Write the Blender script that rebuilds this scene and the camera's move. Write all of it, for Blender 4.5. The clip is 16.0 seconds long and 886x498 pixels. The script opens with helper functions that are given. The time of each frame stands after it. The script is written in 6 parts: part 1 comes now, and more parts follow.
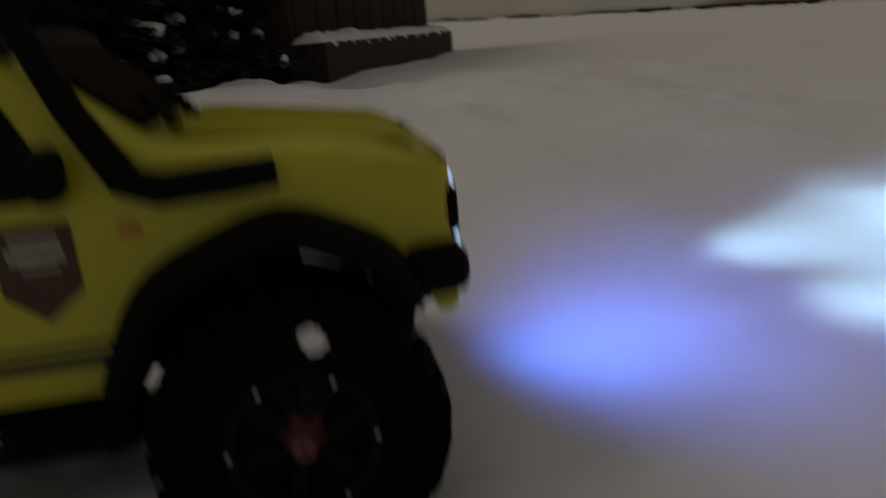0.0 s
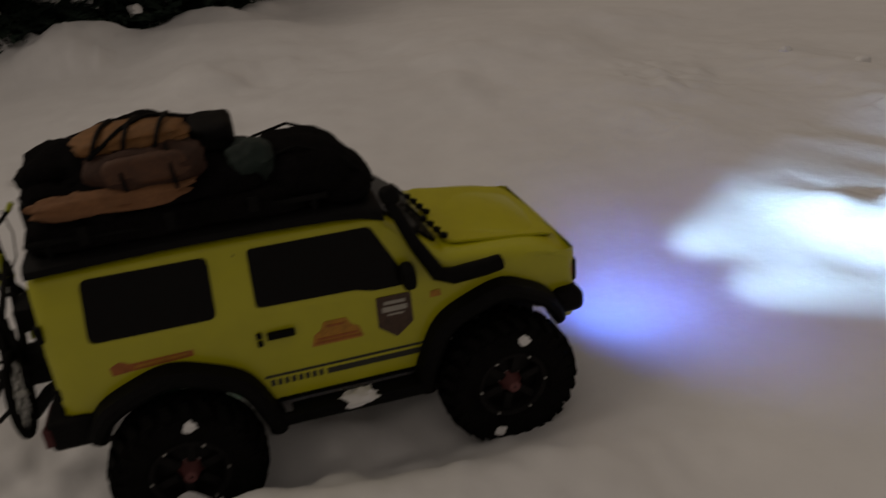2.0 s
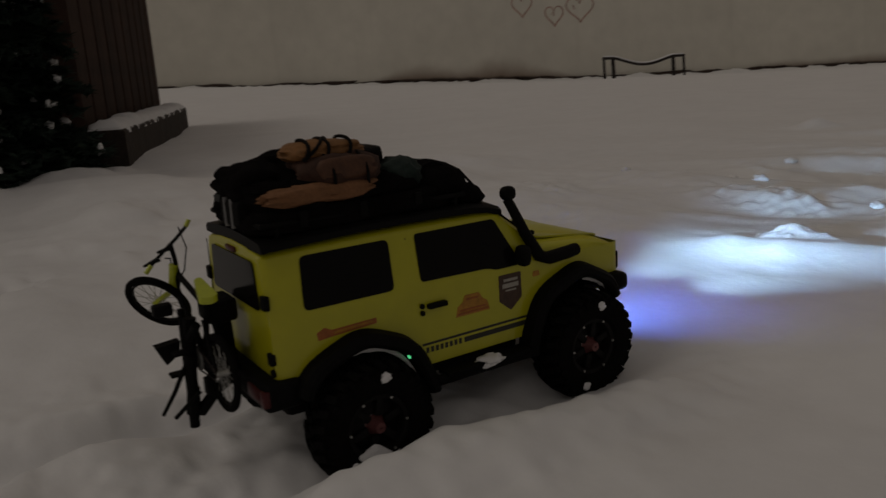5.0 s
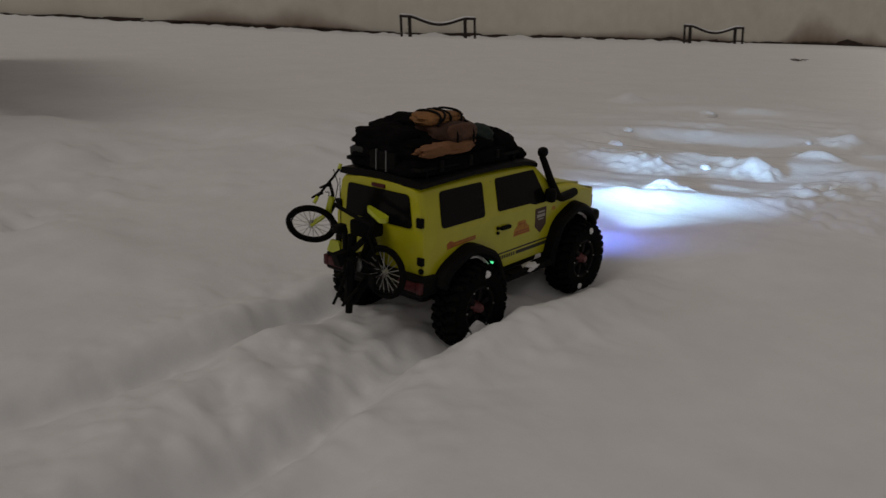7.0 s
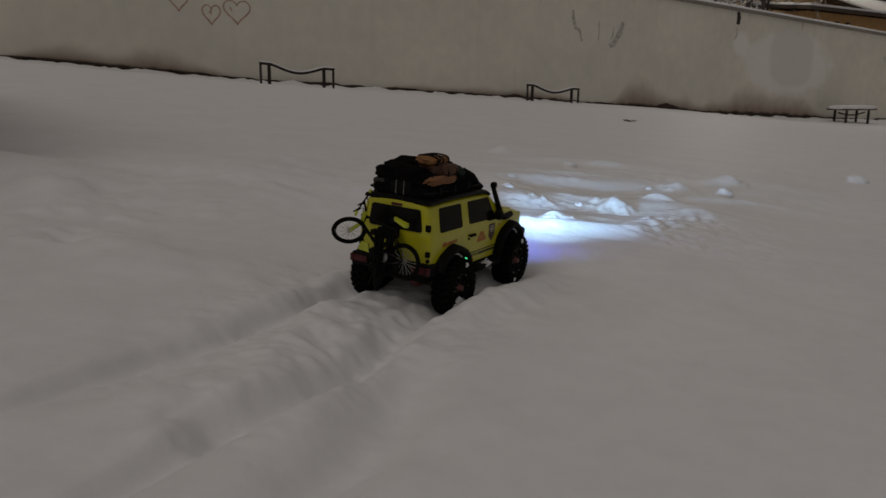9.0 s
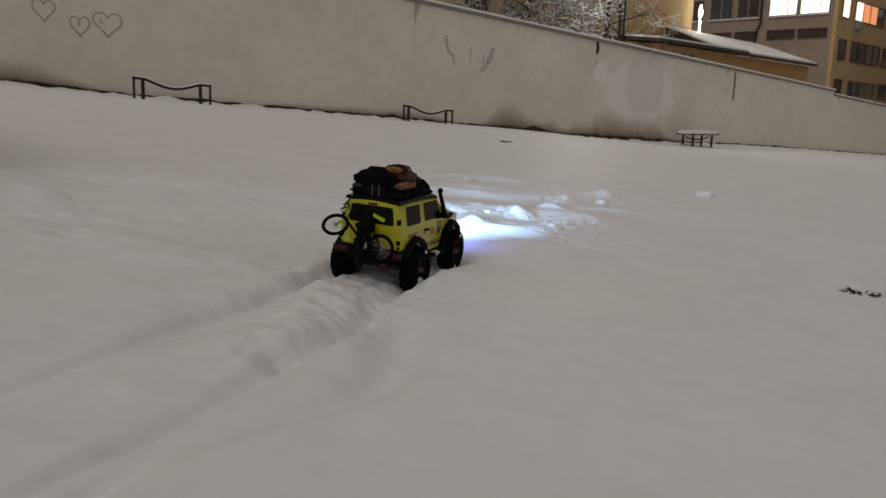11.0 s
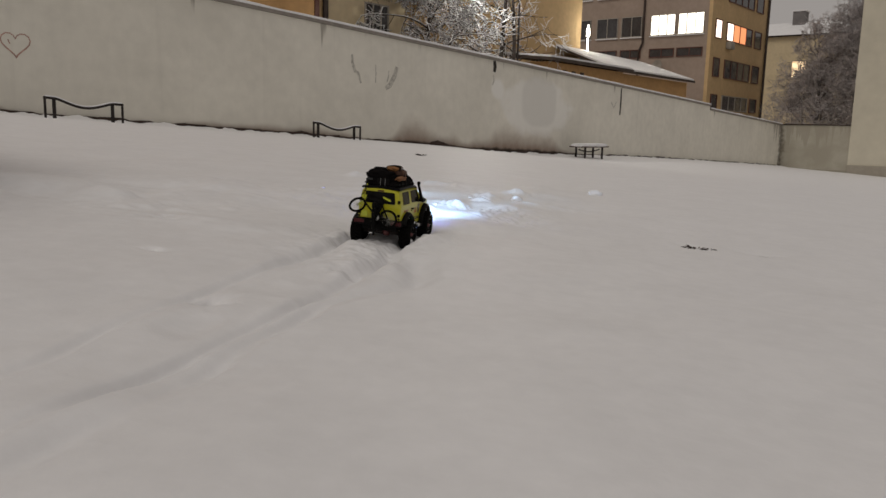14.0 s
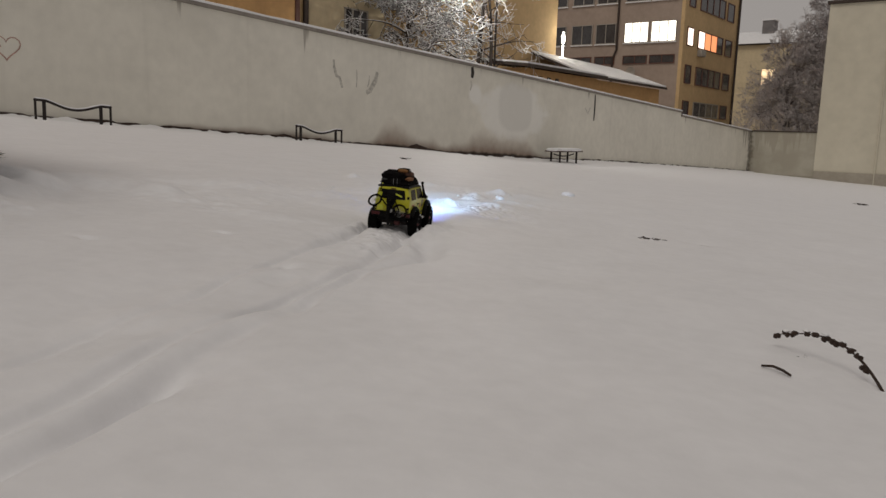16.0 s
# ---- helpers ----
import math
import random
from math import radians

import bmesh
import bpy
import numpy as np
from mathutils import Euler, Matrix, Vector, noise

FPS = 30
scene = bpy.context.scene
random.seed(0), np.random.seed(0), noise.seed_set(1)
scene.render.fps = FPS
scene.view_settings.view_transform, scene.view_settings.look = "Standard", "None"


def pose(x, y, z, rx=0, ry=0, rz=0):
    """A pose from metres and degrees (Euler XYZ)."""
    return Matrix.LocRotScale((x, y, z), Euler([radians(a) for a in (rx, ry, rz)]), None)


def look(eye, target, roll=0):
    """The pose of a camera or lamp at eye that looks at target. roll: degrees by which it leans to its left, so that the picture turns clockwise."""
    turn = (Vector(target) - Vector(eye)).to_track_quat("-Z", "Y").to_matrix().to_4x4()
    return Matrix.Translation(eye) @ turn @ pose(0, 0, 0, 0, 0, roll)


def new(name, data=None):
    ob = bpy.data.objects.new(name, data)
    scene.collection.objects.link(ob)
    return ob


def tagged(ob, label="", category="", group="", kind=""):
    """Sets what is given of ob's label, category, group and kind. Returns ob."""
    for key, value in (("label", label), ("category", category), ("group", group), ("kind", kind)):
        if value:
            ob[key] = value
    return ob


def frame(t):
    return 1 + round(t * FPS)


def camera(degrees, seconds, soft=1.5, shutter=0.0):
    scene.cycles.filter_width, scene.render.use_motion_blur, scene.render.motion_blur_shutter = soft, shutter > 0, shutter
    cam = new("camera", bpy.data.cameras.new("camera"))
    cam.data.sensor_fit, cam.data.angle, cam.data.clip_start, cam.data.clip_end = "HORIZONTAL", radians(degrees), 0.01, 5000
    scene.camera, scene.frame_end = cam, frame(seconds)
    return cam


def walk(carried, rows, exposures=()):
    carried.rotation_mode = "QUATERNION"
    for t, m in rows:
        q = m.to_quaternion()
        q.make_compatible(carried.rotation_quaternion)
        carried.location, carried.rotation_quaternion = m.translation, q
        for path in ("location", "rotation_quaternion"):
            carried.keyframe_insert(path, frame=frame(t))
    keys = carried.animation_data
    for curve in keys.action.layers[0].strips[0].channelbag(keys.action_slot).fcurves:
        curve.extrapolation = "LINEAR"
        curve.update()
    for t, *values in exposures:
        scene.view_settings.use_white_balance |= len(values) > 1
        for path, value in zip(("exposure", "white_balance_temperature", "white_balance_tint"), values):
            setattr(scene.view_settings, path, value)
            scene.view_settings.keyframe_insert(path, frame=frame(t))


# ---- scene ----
cam = camera(59.8, 16.0, 1.45, 0.5)
PATH = [
    (0.0, look((0.406, 0.161, 0.187), (-1.523, 0.454, -0.252), -6.49)),
    (0.5, look((0.488, 0.107, 0.380), (-1.333, 0.664, -0.233), -1.20)),
    (1.0, look((0.603, 0.150, 0.302), (-1.266, 0.768, -0.053), -4.87)),
    (1.5, look((0.630, 0.014, 0.362), (-1.168, 0.720, -0.156), 0.29)),
    (2.0, look((0.652, -0.048, 0.420), (-1.133, 0.418, -0.352), -6.20)),
    (2.5, look((0.676, -0.145, 0.415), (-1.143, 0.397, -0.214), 5.98)),
    (3.0, look((0.656, -0.156, 0.361), (-1.216, 0.399, -0.075), 13.14)),
    (3.5, look((0.597, -0.207, 0.389), (-1.177, 0.461, -0.251), 6.94)),
    (4.0, look((0.641, -0.197, 0.420), (-1.091, 0.527, -0.270), 0.02)),
    (4.5, look((0.707, -0.291, 0.323), (-1.028, 0.594, -0.131), -4.18)),
    (7.0, look((0.733, -0.907, 0.401), (-0.536, 0.546, -0.126), -1.93)),
    (7.5, look((0.743, -1.024, 0.404), (-0.461, 0.495, -0.089), -1.89)),
    (8.0, look((0.814, -1.201, 0.397), (-0.306, 0.392, -0.061), -0.60)),
    (8.5, look((0.905, -1.456, 0.437), (-0.125, 0.204, 0.009), 0.12)),
    (9.0, look((0.825, -1.458, 0.443), (-0.138, 0.246, 0.030), 0.63)),
    (11.5, look((0.826, -2.140, 0.467), (0.231, -0.262, 0.123), 1.95)),
    (12.0, look((0.854, -2.334, 0.491), (0.319, -0.436, 0.158), 1.89)),
    (12.5, look((0.858, -2.480, 0.483), (0.361, -0.570, 0.154), 1.53)),
    (13.0, look((0.869, -2.691, 0.482), (0.399, -0.775, 0.155), 1.37)),
    (13.5, look((0.912, -2.921, 0.498), (0.466, -0.999, 0.173), 1.35)),
    (14.0, look((0.880, -3.006, 0.461), (0.453, -1.077, 0.149), 1.35)),
    (14.5, look((0.875, -3.156, 0.477), (0.465, -1.222, 0.172), 1.65)),
    (15.0, look((0.858, -3.275, 0.482), (0.465, -1.337, 0.181), 1.79)),
    (15.5, look((0.892, -3.513, 0.484), (0.517, -1.572, 0.185), 1.91)),
    (16.0, look((0.916, -3.708, 0.491), (0.551, -1.765, 0.189), 1.83)),
]
EXPOSURES = [(0.0, -1.45, 6900, 8), (0.5, -1.9, 6450, 4), (1.0, -1.95, 6800, 6), (1.5, -1.95, 6400, 4), (2.0, -1.2, 7400, 13), (2.5, -1.0, 6850, 6), (3.0, -1.1, 6350, 3), (3.5, -1.2, 6700, 6), (4.0, -1.42, 6900, 9), (4.7, -1.65, 6950, 11), (7.0, -0.98, 6600, 10), (7.4, -0.36, 6700, 10), (7.6, -0.48, 6700, 10), (8.0, -1.12, 6600, 8), (8.5, -1.28, 6560, 9),
             (9.0, -1.17, 6520, 10), (11.5, -0.46, 6500, 10), (12.5, -0.33, 6500, 10), (16.0, -0.24, 6480, 10)]
walk(cam, PATH, EXPOSURES)

# ---------------------------------------------------------------- light
world = bpy.data.worlds.new("night_sky")
scene.world = world
world.use_nodes = True
sky = world.node_tree.nodes["Background"]
sky.inputs[0].default_value = (0.93, 0.86, 0.81, 1)     # low cloud lit by the town
sky.inputs[1].default_value = 0.402


def lamp(name, kind, power, colour, m, **more):
    data = bpy.data.lights.new(name, kind)
    data.energy, data.color = power, colour
    for key, value in more.items():
        if key == "size":
            data.shadow_soft_size = value
        elif key == "cone":
            data.spot_size = radians(value)
        elif key == "blend":
            data.spot_blend = value
        elif key == "angle":
            data.angle = radians(value)
    ob = new(name, data)
    ob.matrix_world = m
    return ob


# the yard falls to the car's right: everything on the snow stands in this tilted frame
SLOPE = Matrix.Rotation(radians(3.7), 4, Vector((-0.19, 0.98, 0.0)).normalized())
# the yard's wall: local x along it, y beyond it
YARD = pose(-12.167, 12.927, 0, 0, 0, 62.99)
# glow of the street lamps over the yard, soft and slightly warm
lamp("town_glow", "SUN", 0.84, (1.0, 0.93, 0.84), look((-2.2, -4.6, 6.3), (0, 0, 0)), angle=30)
WHITE, BLUE = (0.40, 0.68, 1.0), (0.10, 0.22, 1.0)
for hx in (-0.058, 0.058):
    lamp("headlight_beam", "SPOT", 48, WHITE, SLOPE @ look((hx, 0.226, 0.138), (hx * 1.2 - 0.09, 2.1, 0.080)), cone=51, blend=0.9, size=0.006)
lamp("headlight_spill", "SPOT", 3.9, BLUE, SLOPE @ look((0.0, 0.228, 0.120), (-0.10, 0.75, -0.02)), cone=148, blend=0.9, size=0.02)
lamp("wheel_well_light", "POINT", 0.004, (0.12, 1.0, 0.42), SLOPE @ Matrix.Translation((0.088, -0.128, 0.1195)), size=0.002)
lamp("courtyard_light", "POINT", 820, (1.0, 0.95, 0.86), YARD @ Matrix.Translation((22.2, 3.3, 7.9)), size=0.15)
lamp("lantern_light", "POINT", 110, (1.0, 0.93, 0.78), YARD @ Matrix.Translation((42.1, 8.6, 8.2)), size=0.2)

# ---------------------------------------------------------------- materials


def material(name, colour, rough=0.6, metal=0.0, vary=0.12, scale=30.0, bump=0.0, bump_scale=200.0, emit=None, power=0.0, spread=0.0, coat=0.0, coords="Object", spec=0.5):
    m = bpy.data.materials.new(name)
    m.use_nodes = True
    nodes, links = m.node_tree.nodes, m.node_tree.links
    b = nodes["Principled BSDF"]
    b.inputs["Roughness"].default_value, b.inputs["Metallic"].default_value = rough, metal
    b.inputs["Coat Weight"].default_value = coat
    b.inputs["Specular IOR Level"].default_value = spec
    tc = nodes.new("ShaderNodeTexCoord")
    grain, stain, mix, tone = (nodes.new(k) for k in ("ShaderNodeTexNoise", "ShaderNodeTexNoise", "ShaderNodeMath", "ShaderNodeMapRange"))
    for tex, s in ((grain, scale * 6), (stain, scale)):
        links.new(tc.outputs[coords], tex.inputs["Vector"])
        tex.inputs["Scale"].default_value, tex.inputs["Detail"].default_value = s, 4
    mix.operation = "ADD"
    links.new(grain.outputs[0], mix.inputs[0])
    links.new(stain.outputs[0], mix.inputs[1])
    tone.inputs["From Min"].default_value, tone.inputs["From Max"].default_value = 0.7, 1.3
    tone.inputs["To Min"].default_value, tone.inputs["To Max"].default_value = 1 - vary, 1 + vary
    links.new(mix.outputs[0], tone.inputs["Value"])
    hue = nodes.new("ShaderNodeHueSaturation")
    hue.inputs["Color"].default_value = (*colour, 1)
    links.new(tone.outputs[0], hue.inputs["Value"])
    if spread:
        info = nodes.new("ShaderNodeObjectInfo")
        r2 = nodes.new("ShaderNodeMapRange")
        r2.inputs["To Min"].default_value, r2.inputs["To Max"].default_value = 1 - spread, 1 + spread
        links.new(info.outputs["Random"], r2.inputs["Value"])
        m2 = nodes.new("ShaderNodeMath")
        m2.operation = "MULTIPLY"
        links.new(tone.outputs[0], m2.inputs[0])
        links.new(r2.outputs[0], m2.inputs[1])
        links.new(m2.outputs[0], hue.inputs["Value"])
    links.new(hue.outputs[0], b.inputs["Base Color"])
    if bump:
        bt, bn = nodes.new("ShaderNodeTexNoise"), nodes.new("ShaderNodeBump")
        links.new(tc.outputs[coords], bt.inputs["Vector"])
        bt.inputs["Scale"].default_value, bt.inputs["Detail"].default_value = bump_scale, 6
        bn.inputs["Strength"].default_value, bn.inputs["Distance"].default_value = 0.6, bump
        links.new(bt.outputs[0], bn.inputs["Height"])
        links.new(bn.outputs[0], b.inputs["Normal"])
    if emit:
        b.inputs["Emission Color"].default_value, b.inputs["Emission Strength"].default_value = (*emit, 1), power
    return m


SNOW = material("snow", (0.80, 0.80, 0.815), 0.55, vary=0.04, scale=3.0, bump=0.0016, bump_scale=60)
SNOW_FAR = material("snow_cap", (0.80, 0.80, 0.81), 0.6, vary=0.06, scale=2, bump=0.01, bump_scale=12)
PAINT = material("yellow_paint", (0.47, 0.45, 0.010), 0.32, vary=0.06, scale=9, bump=0.00006, bump_scale=900, coat=0.25)
BLACK = material("black_plastic", (0.0055, 0.0052, 0.0052), 0.6, vary=0.3, scale=40, bump=0.0003, bump_scale=700, spec=0.07)
ROOF = material("black_roof", (0.005, 0.0048, 0.005), 0.45, vary=0.3, scale=30, bump=0.0002, bump_scale=500, spec=0.08)
GLASS = material("tinted_glass", (0.006, 0.0055, 0.0055), 0.15, vary=0.1, scale=20, spec=0.09)
SCREEN = material("windscreen_glass", (0.005, 0.0045, 0.0045), 0.3, vary=0.1, scale=20, spec=0.02)
RUBBER = material("tyre_rubber", (0.0055, 0.0052, 0.005), 0.85, vary=0.4, scale=60, bump=0.0005, bump_scale=500, spec=0.04)
RIM = material("dark_rim", (0.010, 0.009, 0.009), 0.6, 0.1, vary=0.3, scale=80, spec=0.1)
HUB = material("red_anodised_hub", (0.16, 0.055, 0.055), 0.4, 0.3, vary=0.2, scale=90)
CHROME = material("bright_metal", (0.28, 0.28, 0.28), 0.35, 1.0, vary=0.1)
RED = material("red_lens", (0.065, 0.010, 0.012), 0.35, vary=0.3, scale=60, spec=0.25)
LENS = material("headlight_lens", (0.7, 0.8, 0.95), 0.15, emit=(0.42, 0.62, 1.0), power=3.2)
GREEN_LED = material("green_lamp_lens", (0.1, 0.7, 0.3), 0.3, emit=(0.10, 1.0, 0.40), power=2.2)
ORANGE = material("orange_sticker", (0.42, 0.19, 0.018), 0.5, vary=0.25, scale=120)
REDST = material("red_sticker", (0.34, 0.10, 0.018), 0.5, vary=0.25, scale=120)
WHITEST = material("white_sticker", (0.36, 0.34, 0.30), 0.5, vary=0.15, scale=120)
BROWNST = material("brown_sticker", (0.055, 0.026, 0.014), 0.5, vary=0.4, scale=150)
DARKST = material("dark_sticker", (0.02, 0.02, 0.012), 0.5, vary=0.2, scale=100)
CHARCOAL = material("charcoal_canvas", (0.0055, 0.0048, 0.005), 0.95, spec=0.03, vary=0.35, scale=50, bump=0.001, bump_scale=300)
TAN = material("tan_leather", (0.20, 0.088, 0.024), 0.75, vary=0.25, scale=40, bump=0.0008, bump_scale=250)
BROWN = material("brown_canvas", (0.042, 0.015, 0.007), 0.85, vary=0.3, scale=40, bump=0.001, bump_scale=260)
SUEDE = material("pinkish_suede_roll", (0.20, 0.090, 0.038), 0.85, vary=0.2, scale=50, bump=0.001, bump_scale=300)
GREEN = material("green_canvas", (0.005, 0.015, 0.012), 0.85, vary=0.4, scale=60, bump=0.001, bump_scale=260)
BIKE = material("lime_bike_paint", (0.45, 0.50, 0.02), 0.3, vary=0.1, scale=60, coat=0.4)
STEEL = material("spoke_steel", (0.5, 0.5, 0.48), 0.35, 0.9, vary=0.1)
BARK = material("wet_bark", (0.024, 0.016, 0.011), 0.9, vary=0.5, scale=6, bump=0.012, bump_scale=25)
NEEDLE = material("spruce_needles", (0.024, 0.040, 0.030), 0.85, spec=0.15, vary=0.5, scale=5)
TWIG = material("snowy_twigs", (0.80, 0.79, 0.78), 0.9, vary=0.2, scale=1.5)
FROST = material("frosted_twigs", (0.50, 0.46, 0.455), 0.9, vary=0.3, scale=1.5)
GREYTWIG = material("frosted_limbs", (0.20, 0.18, 0.175), 0.9, vary=0.4, scale=2)
DARKTWIG = material("dark_branch", (0.045, 0.035, 0.03), 0.9, vary=0.4, scale=3)
STALK = material("dry_stalk", (0.035, 0.020, 0.014), 0.9, vary=0.4, scale=60)
IRON = material("painted_iron", (0.022, 0.016, 0.014), 0.6, 0.3, vary=0.4, scale=15, bump=0.002, bump_scale=80)
PLANK = material("weathered_plank", (0.09, 0.06, 0.045), 0.85, vary=0.4, scale=8, bump=0.003, bump_scale=60)
OCHRE = material("ochre_plaster", (0.58, 0.41, 0.215), 0.9, vary=0.10, scale=0.5, bump=0.01, bump_scale=8)
OCHRE2 = material("deep_ochre_plaster", (0.50, 0.30, 0.13), 0.9, vary=0.12, scale=0.5, bump=0.01, bump_scale=8)
PALE = material("pale_yellow_plaster", (0.60, 0.50, 0.33), 0.9, vary=0.1, scale=0.5, bump=0.01, bump_scale=8)
TAUPE = material("taupe_plaster", (0.36, 0.285, 0.235), 0.9, vary=0.1, scale=0.5, bump=0.01, bump_scale=8)
CREAM = material("cream_plaster", (0.56, 0.525, 0.43), 0.9, vary=0.08, scale=0.22, bump=0.008, bump_scale=6)
FRAME = material("window_frame", (0.34, 0.31, 0.27), 0.6, vary=0.1, scale=5)
DARKFRAME = material("brown_window_frame", (0.12, 0.048, 0.034), 0.6, vary=0.2, scale=5)
PANE = material("night_window_pane", (0.065, 0.062, 0.064), 0.1, vary=0.3, scale=1)
LITPANE = material("lit_window_pane", (0.8, 0.75, 0.6), 0.3, emit=(1.0, 0.93, 0.78), power=3.2)
WARMPANE = material("warm_lit_pane", (0.7, 0.5, 0.3), 0.3, emit=(1.0, 0.72, 0.42), power=1.5)
LANTERN = material("lantern_glass", (0.9, 0.85, 0.7), 0.3, emit=(1.0, 0.94, 0.8), power=14)
METAL_ROOF = material("dark_eave", (0.05, 0.035, 0.028), 0.6, 0.2, vary=0.3, scale=3)
GRAFFITI = material("dark_red_spray", (0.45, 0.29, 0.24), 0.9, vary=0.4, scale=9)
GREYMARK = material("grey_spray", (0.48, 0.46, 0.41), 0.9, vary=0.5, scale=9)
CURTAIN = material("orange_lit_pane", (0.7, 0.3, 0.15), 0.4, emit=(1.0, 0.36, 0.14), power=1.1)
ROSE = material("rose_lit_pane", (0.8, 0.6, 0.5), 0.4, emit=(1.0, 0.80, 0.66), power=2.6)
CHIMNEY = material("grey_chimney", (0.17, 0.16, 0.16), 0.9, vary=0.2, scale=1.5, bump=0.01, bump_scale=8)
BOARD = material("dark_brown_board", (0.034, 0.017, 0.012), 0.8, vary=0.45, scale=3, bump=0.003, bump_scale=40, spread=0.3, spec=0.2)


def wall_material():
    """Old cream render: faint weathering, rusty soiling at the foot in a few stretches, a repaired patch, drips under the coping."""
    m = material("weathered_wall", (0.74, 0.712, 0.63), 0.92, vary=0.07, scale=0.45, bump=0.006, bump_scale=14)
    nodes, links = m.node_tree.nodes, m.node_tree.links
    b, hue = nodes["Principled BSDF"], [n for n in nodes if n.type == "HUE_SAT"][0]
    tc, sep = nodes.new("ShaderNodeTexCoord"), nodes.new("ShaderNodeSeparateXYZ")
    links.new(tc.outputs["UV"], sep.inputs[0])
    s, v = sep.outputs["X"], sep.outputs["Y"]

    def op(kind, a, c, clamp=False):
        n = nodes.new("ShaderNodeMath")
        n.operation, n.use_clamp = kind, clamp
        for k, value in enumerate((a, c)):
            if isinstance(value, (int, float)):
                n.inputs[k].default_value = value
            else:
                links.new(value, n.inputs[k])
        return n.outputs[0]

    def ramp(value, lo, hi, to_lo=0.0, to_hi=1.0):
        n = nodes.new("ShaderNodeMapRange")
        n.interpolation_type = "SMOOTHSTEP"
        for key, x in (("From Min", lo), ("From Max", hi), ("To Min", to_lo), ("To Max", to_hi)):
            n.inputs[key].default_value = x
        links.new(value, n.inputs["Value"])
        return n.outputs[0]

    def grain(su, sv, detail=4):
        mp, tex = nodes.new("ShaderNodeMapping"), nodes.new("ShaderNodeTexNoise")
        links.new(tc.outputs["UV"], mp.inputs[0])
        mp.inputs["Scale"].default_value = (su, sv, 1)
        links.new(mp.outputs[0], tex.inputs["Vector"])
        tex.inputs["Scale"].default_value, tex.inputs["Detail"].default_value = 1.0, detail
        return tex.outputs[0]

    def blend(factor, under, colour):
        n = nodes.new("ShaderNodeMix")
        n.data_type = "RGBA"
        links.new(factor, n.inputs["Factor"])
        links.new(under, n.inputs["A"])
        n.inputs["B"].default_value = (*colour, 1)
        return n.outputs["Result"]

    def hill(centre, half, height=1.0):
        return op("MULTIPLY", ramp(op("ABSOLUTE", op("SUBTRACT", s, centre), 0), half * 0.35, half, 1.0, 0.0), height)

    wide, fine, tall = grain(0.5, 0.5), grain(2.6, 2.6, 6), grain(3.0, 0.10)
    colour = blend(op("MULTIPLY", ramp(wide, 0.45, 0.72), 0.30), hue.outputs[0], (0.58, 0.555, 0.485))
    colour = blend(op("MULTIPLY", ramp(tall, 0.55, 0.80), 0.12), colour, (0.36, 0.33, 0.28))
    # repaired patch: a pale skimmed area round a grey arch
    du, dv = op("DIVIDE", op("SUBTRACT", s, 21.0), 2.9), op("DIVIDE", op("SUBTRACT", v, 2.0), 1.35)
    rough = op("MULTIPLY", op("SUBTRACT", grain(1.1, 1.1), 0.5), 0.9)
    d = op("ADD", op("SQRT", op("ADD", op("MULTIPLY", du, du), op("MULTIPLY", dv, dv)), 0), rough)
    colour = blend(op("MULTIPLY", ramp(d, 0.75, 1.05, 1.0, 0.0), 0.68), colour, (0.84, 0.83, 0.79))
    du, dv = op("DIVIDE", op("SUBTRACT", s, 17.9), 0.50), op("DIVIDE", op("SUBTRACT", v, 2.55), 0.50)
    d = op("ADD", op("SQRT", op("ADD", op("MULTIPLY", du, du), op("MULTIPLY", dv, dv)), 0), rough)
    colour = blend(op("MULTIPLY", ramp(d, 0.6, 1.1, 1.0, 0.0), 0.8), colour, (0.84, 0.83, 0.79))
    du, dv = op("DIVIDE", op("SUBTRACT", s, 21.1), 1.45), op("DIVIDE", op("SUBTRACT", v, 2.28), 1.12)
    p4 = op("ADD", op("POWER", op("ABSOLUTE", du, 0), 3.0), op("POWER", op("ABSOLUTE", dv, 0), 3.0))
    colour = blend(op("MULTIPLY", ramp(op("ADD", p4, op("MULTIPLY", rough, 0.4)), 0.6, 1.15, 1.0, 0.0), 0.62), colour, (0.66, 0.645, 0.60))
    # rusty soiling that rises from the foot in a few stretches
    where = op("ADD", op("ADD", hill(13.6, 2.6, 0.95), hill(20.0, 5.0, 1.05)), op("ADD", hill(-3.2, 2.6, 0.5), hill(7.0, 4.6, 0.26)))
    rise = op("ADD", 0.06, op("MULTIPLY", where, ramp(grain(0.45, 0.05, 1), 0.30, 0.62, 0.4, 1.0)))
    level = op("ADD", op("DIVIDE", v, rise), op("MULTIPLY", op("SUBTRACT", fine, 0.5), 0.35))
    colour = blend(op("MULTIPLY", ramp(level, -0.15, 1.25, 1.0, 0.0), 0.88), colour, (0.150, 0.068, 0.032))
    wet = op("ADD", op("DIVIDE", v, op("ADD", 0.07, op("MULTIPLY", where, 0.13))), op("MULTIPLY", op("SUBTRACT", fine, 0.5), 0.9))
    colour = blend(op("MULTIPLY", ramp(wet, 0.5, 1.1, 1.0, 0.0), 0.95), colour, (0.022, 0.015, 0.011))
    # short dark drips under the coping, denser at the far corner
    drip = op("ADD", grain(2.2, 0.05, 3), op("MULTIPLY", op("ADD", hill(55.2, 4.0, 0.8), hill(65.0, 7.0)), 0.22))
    reach = op("MULTIPLY", ramp(drip, 0.60, 0.85), 1.9)
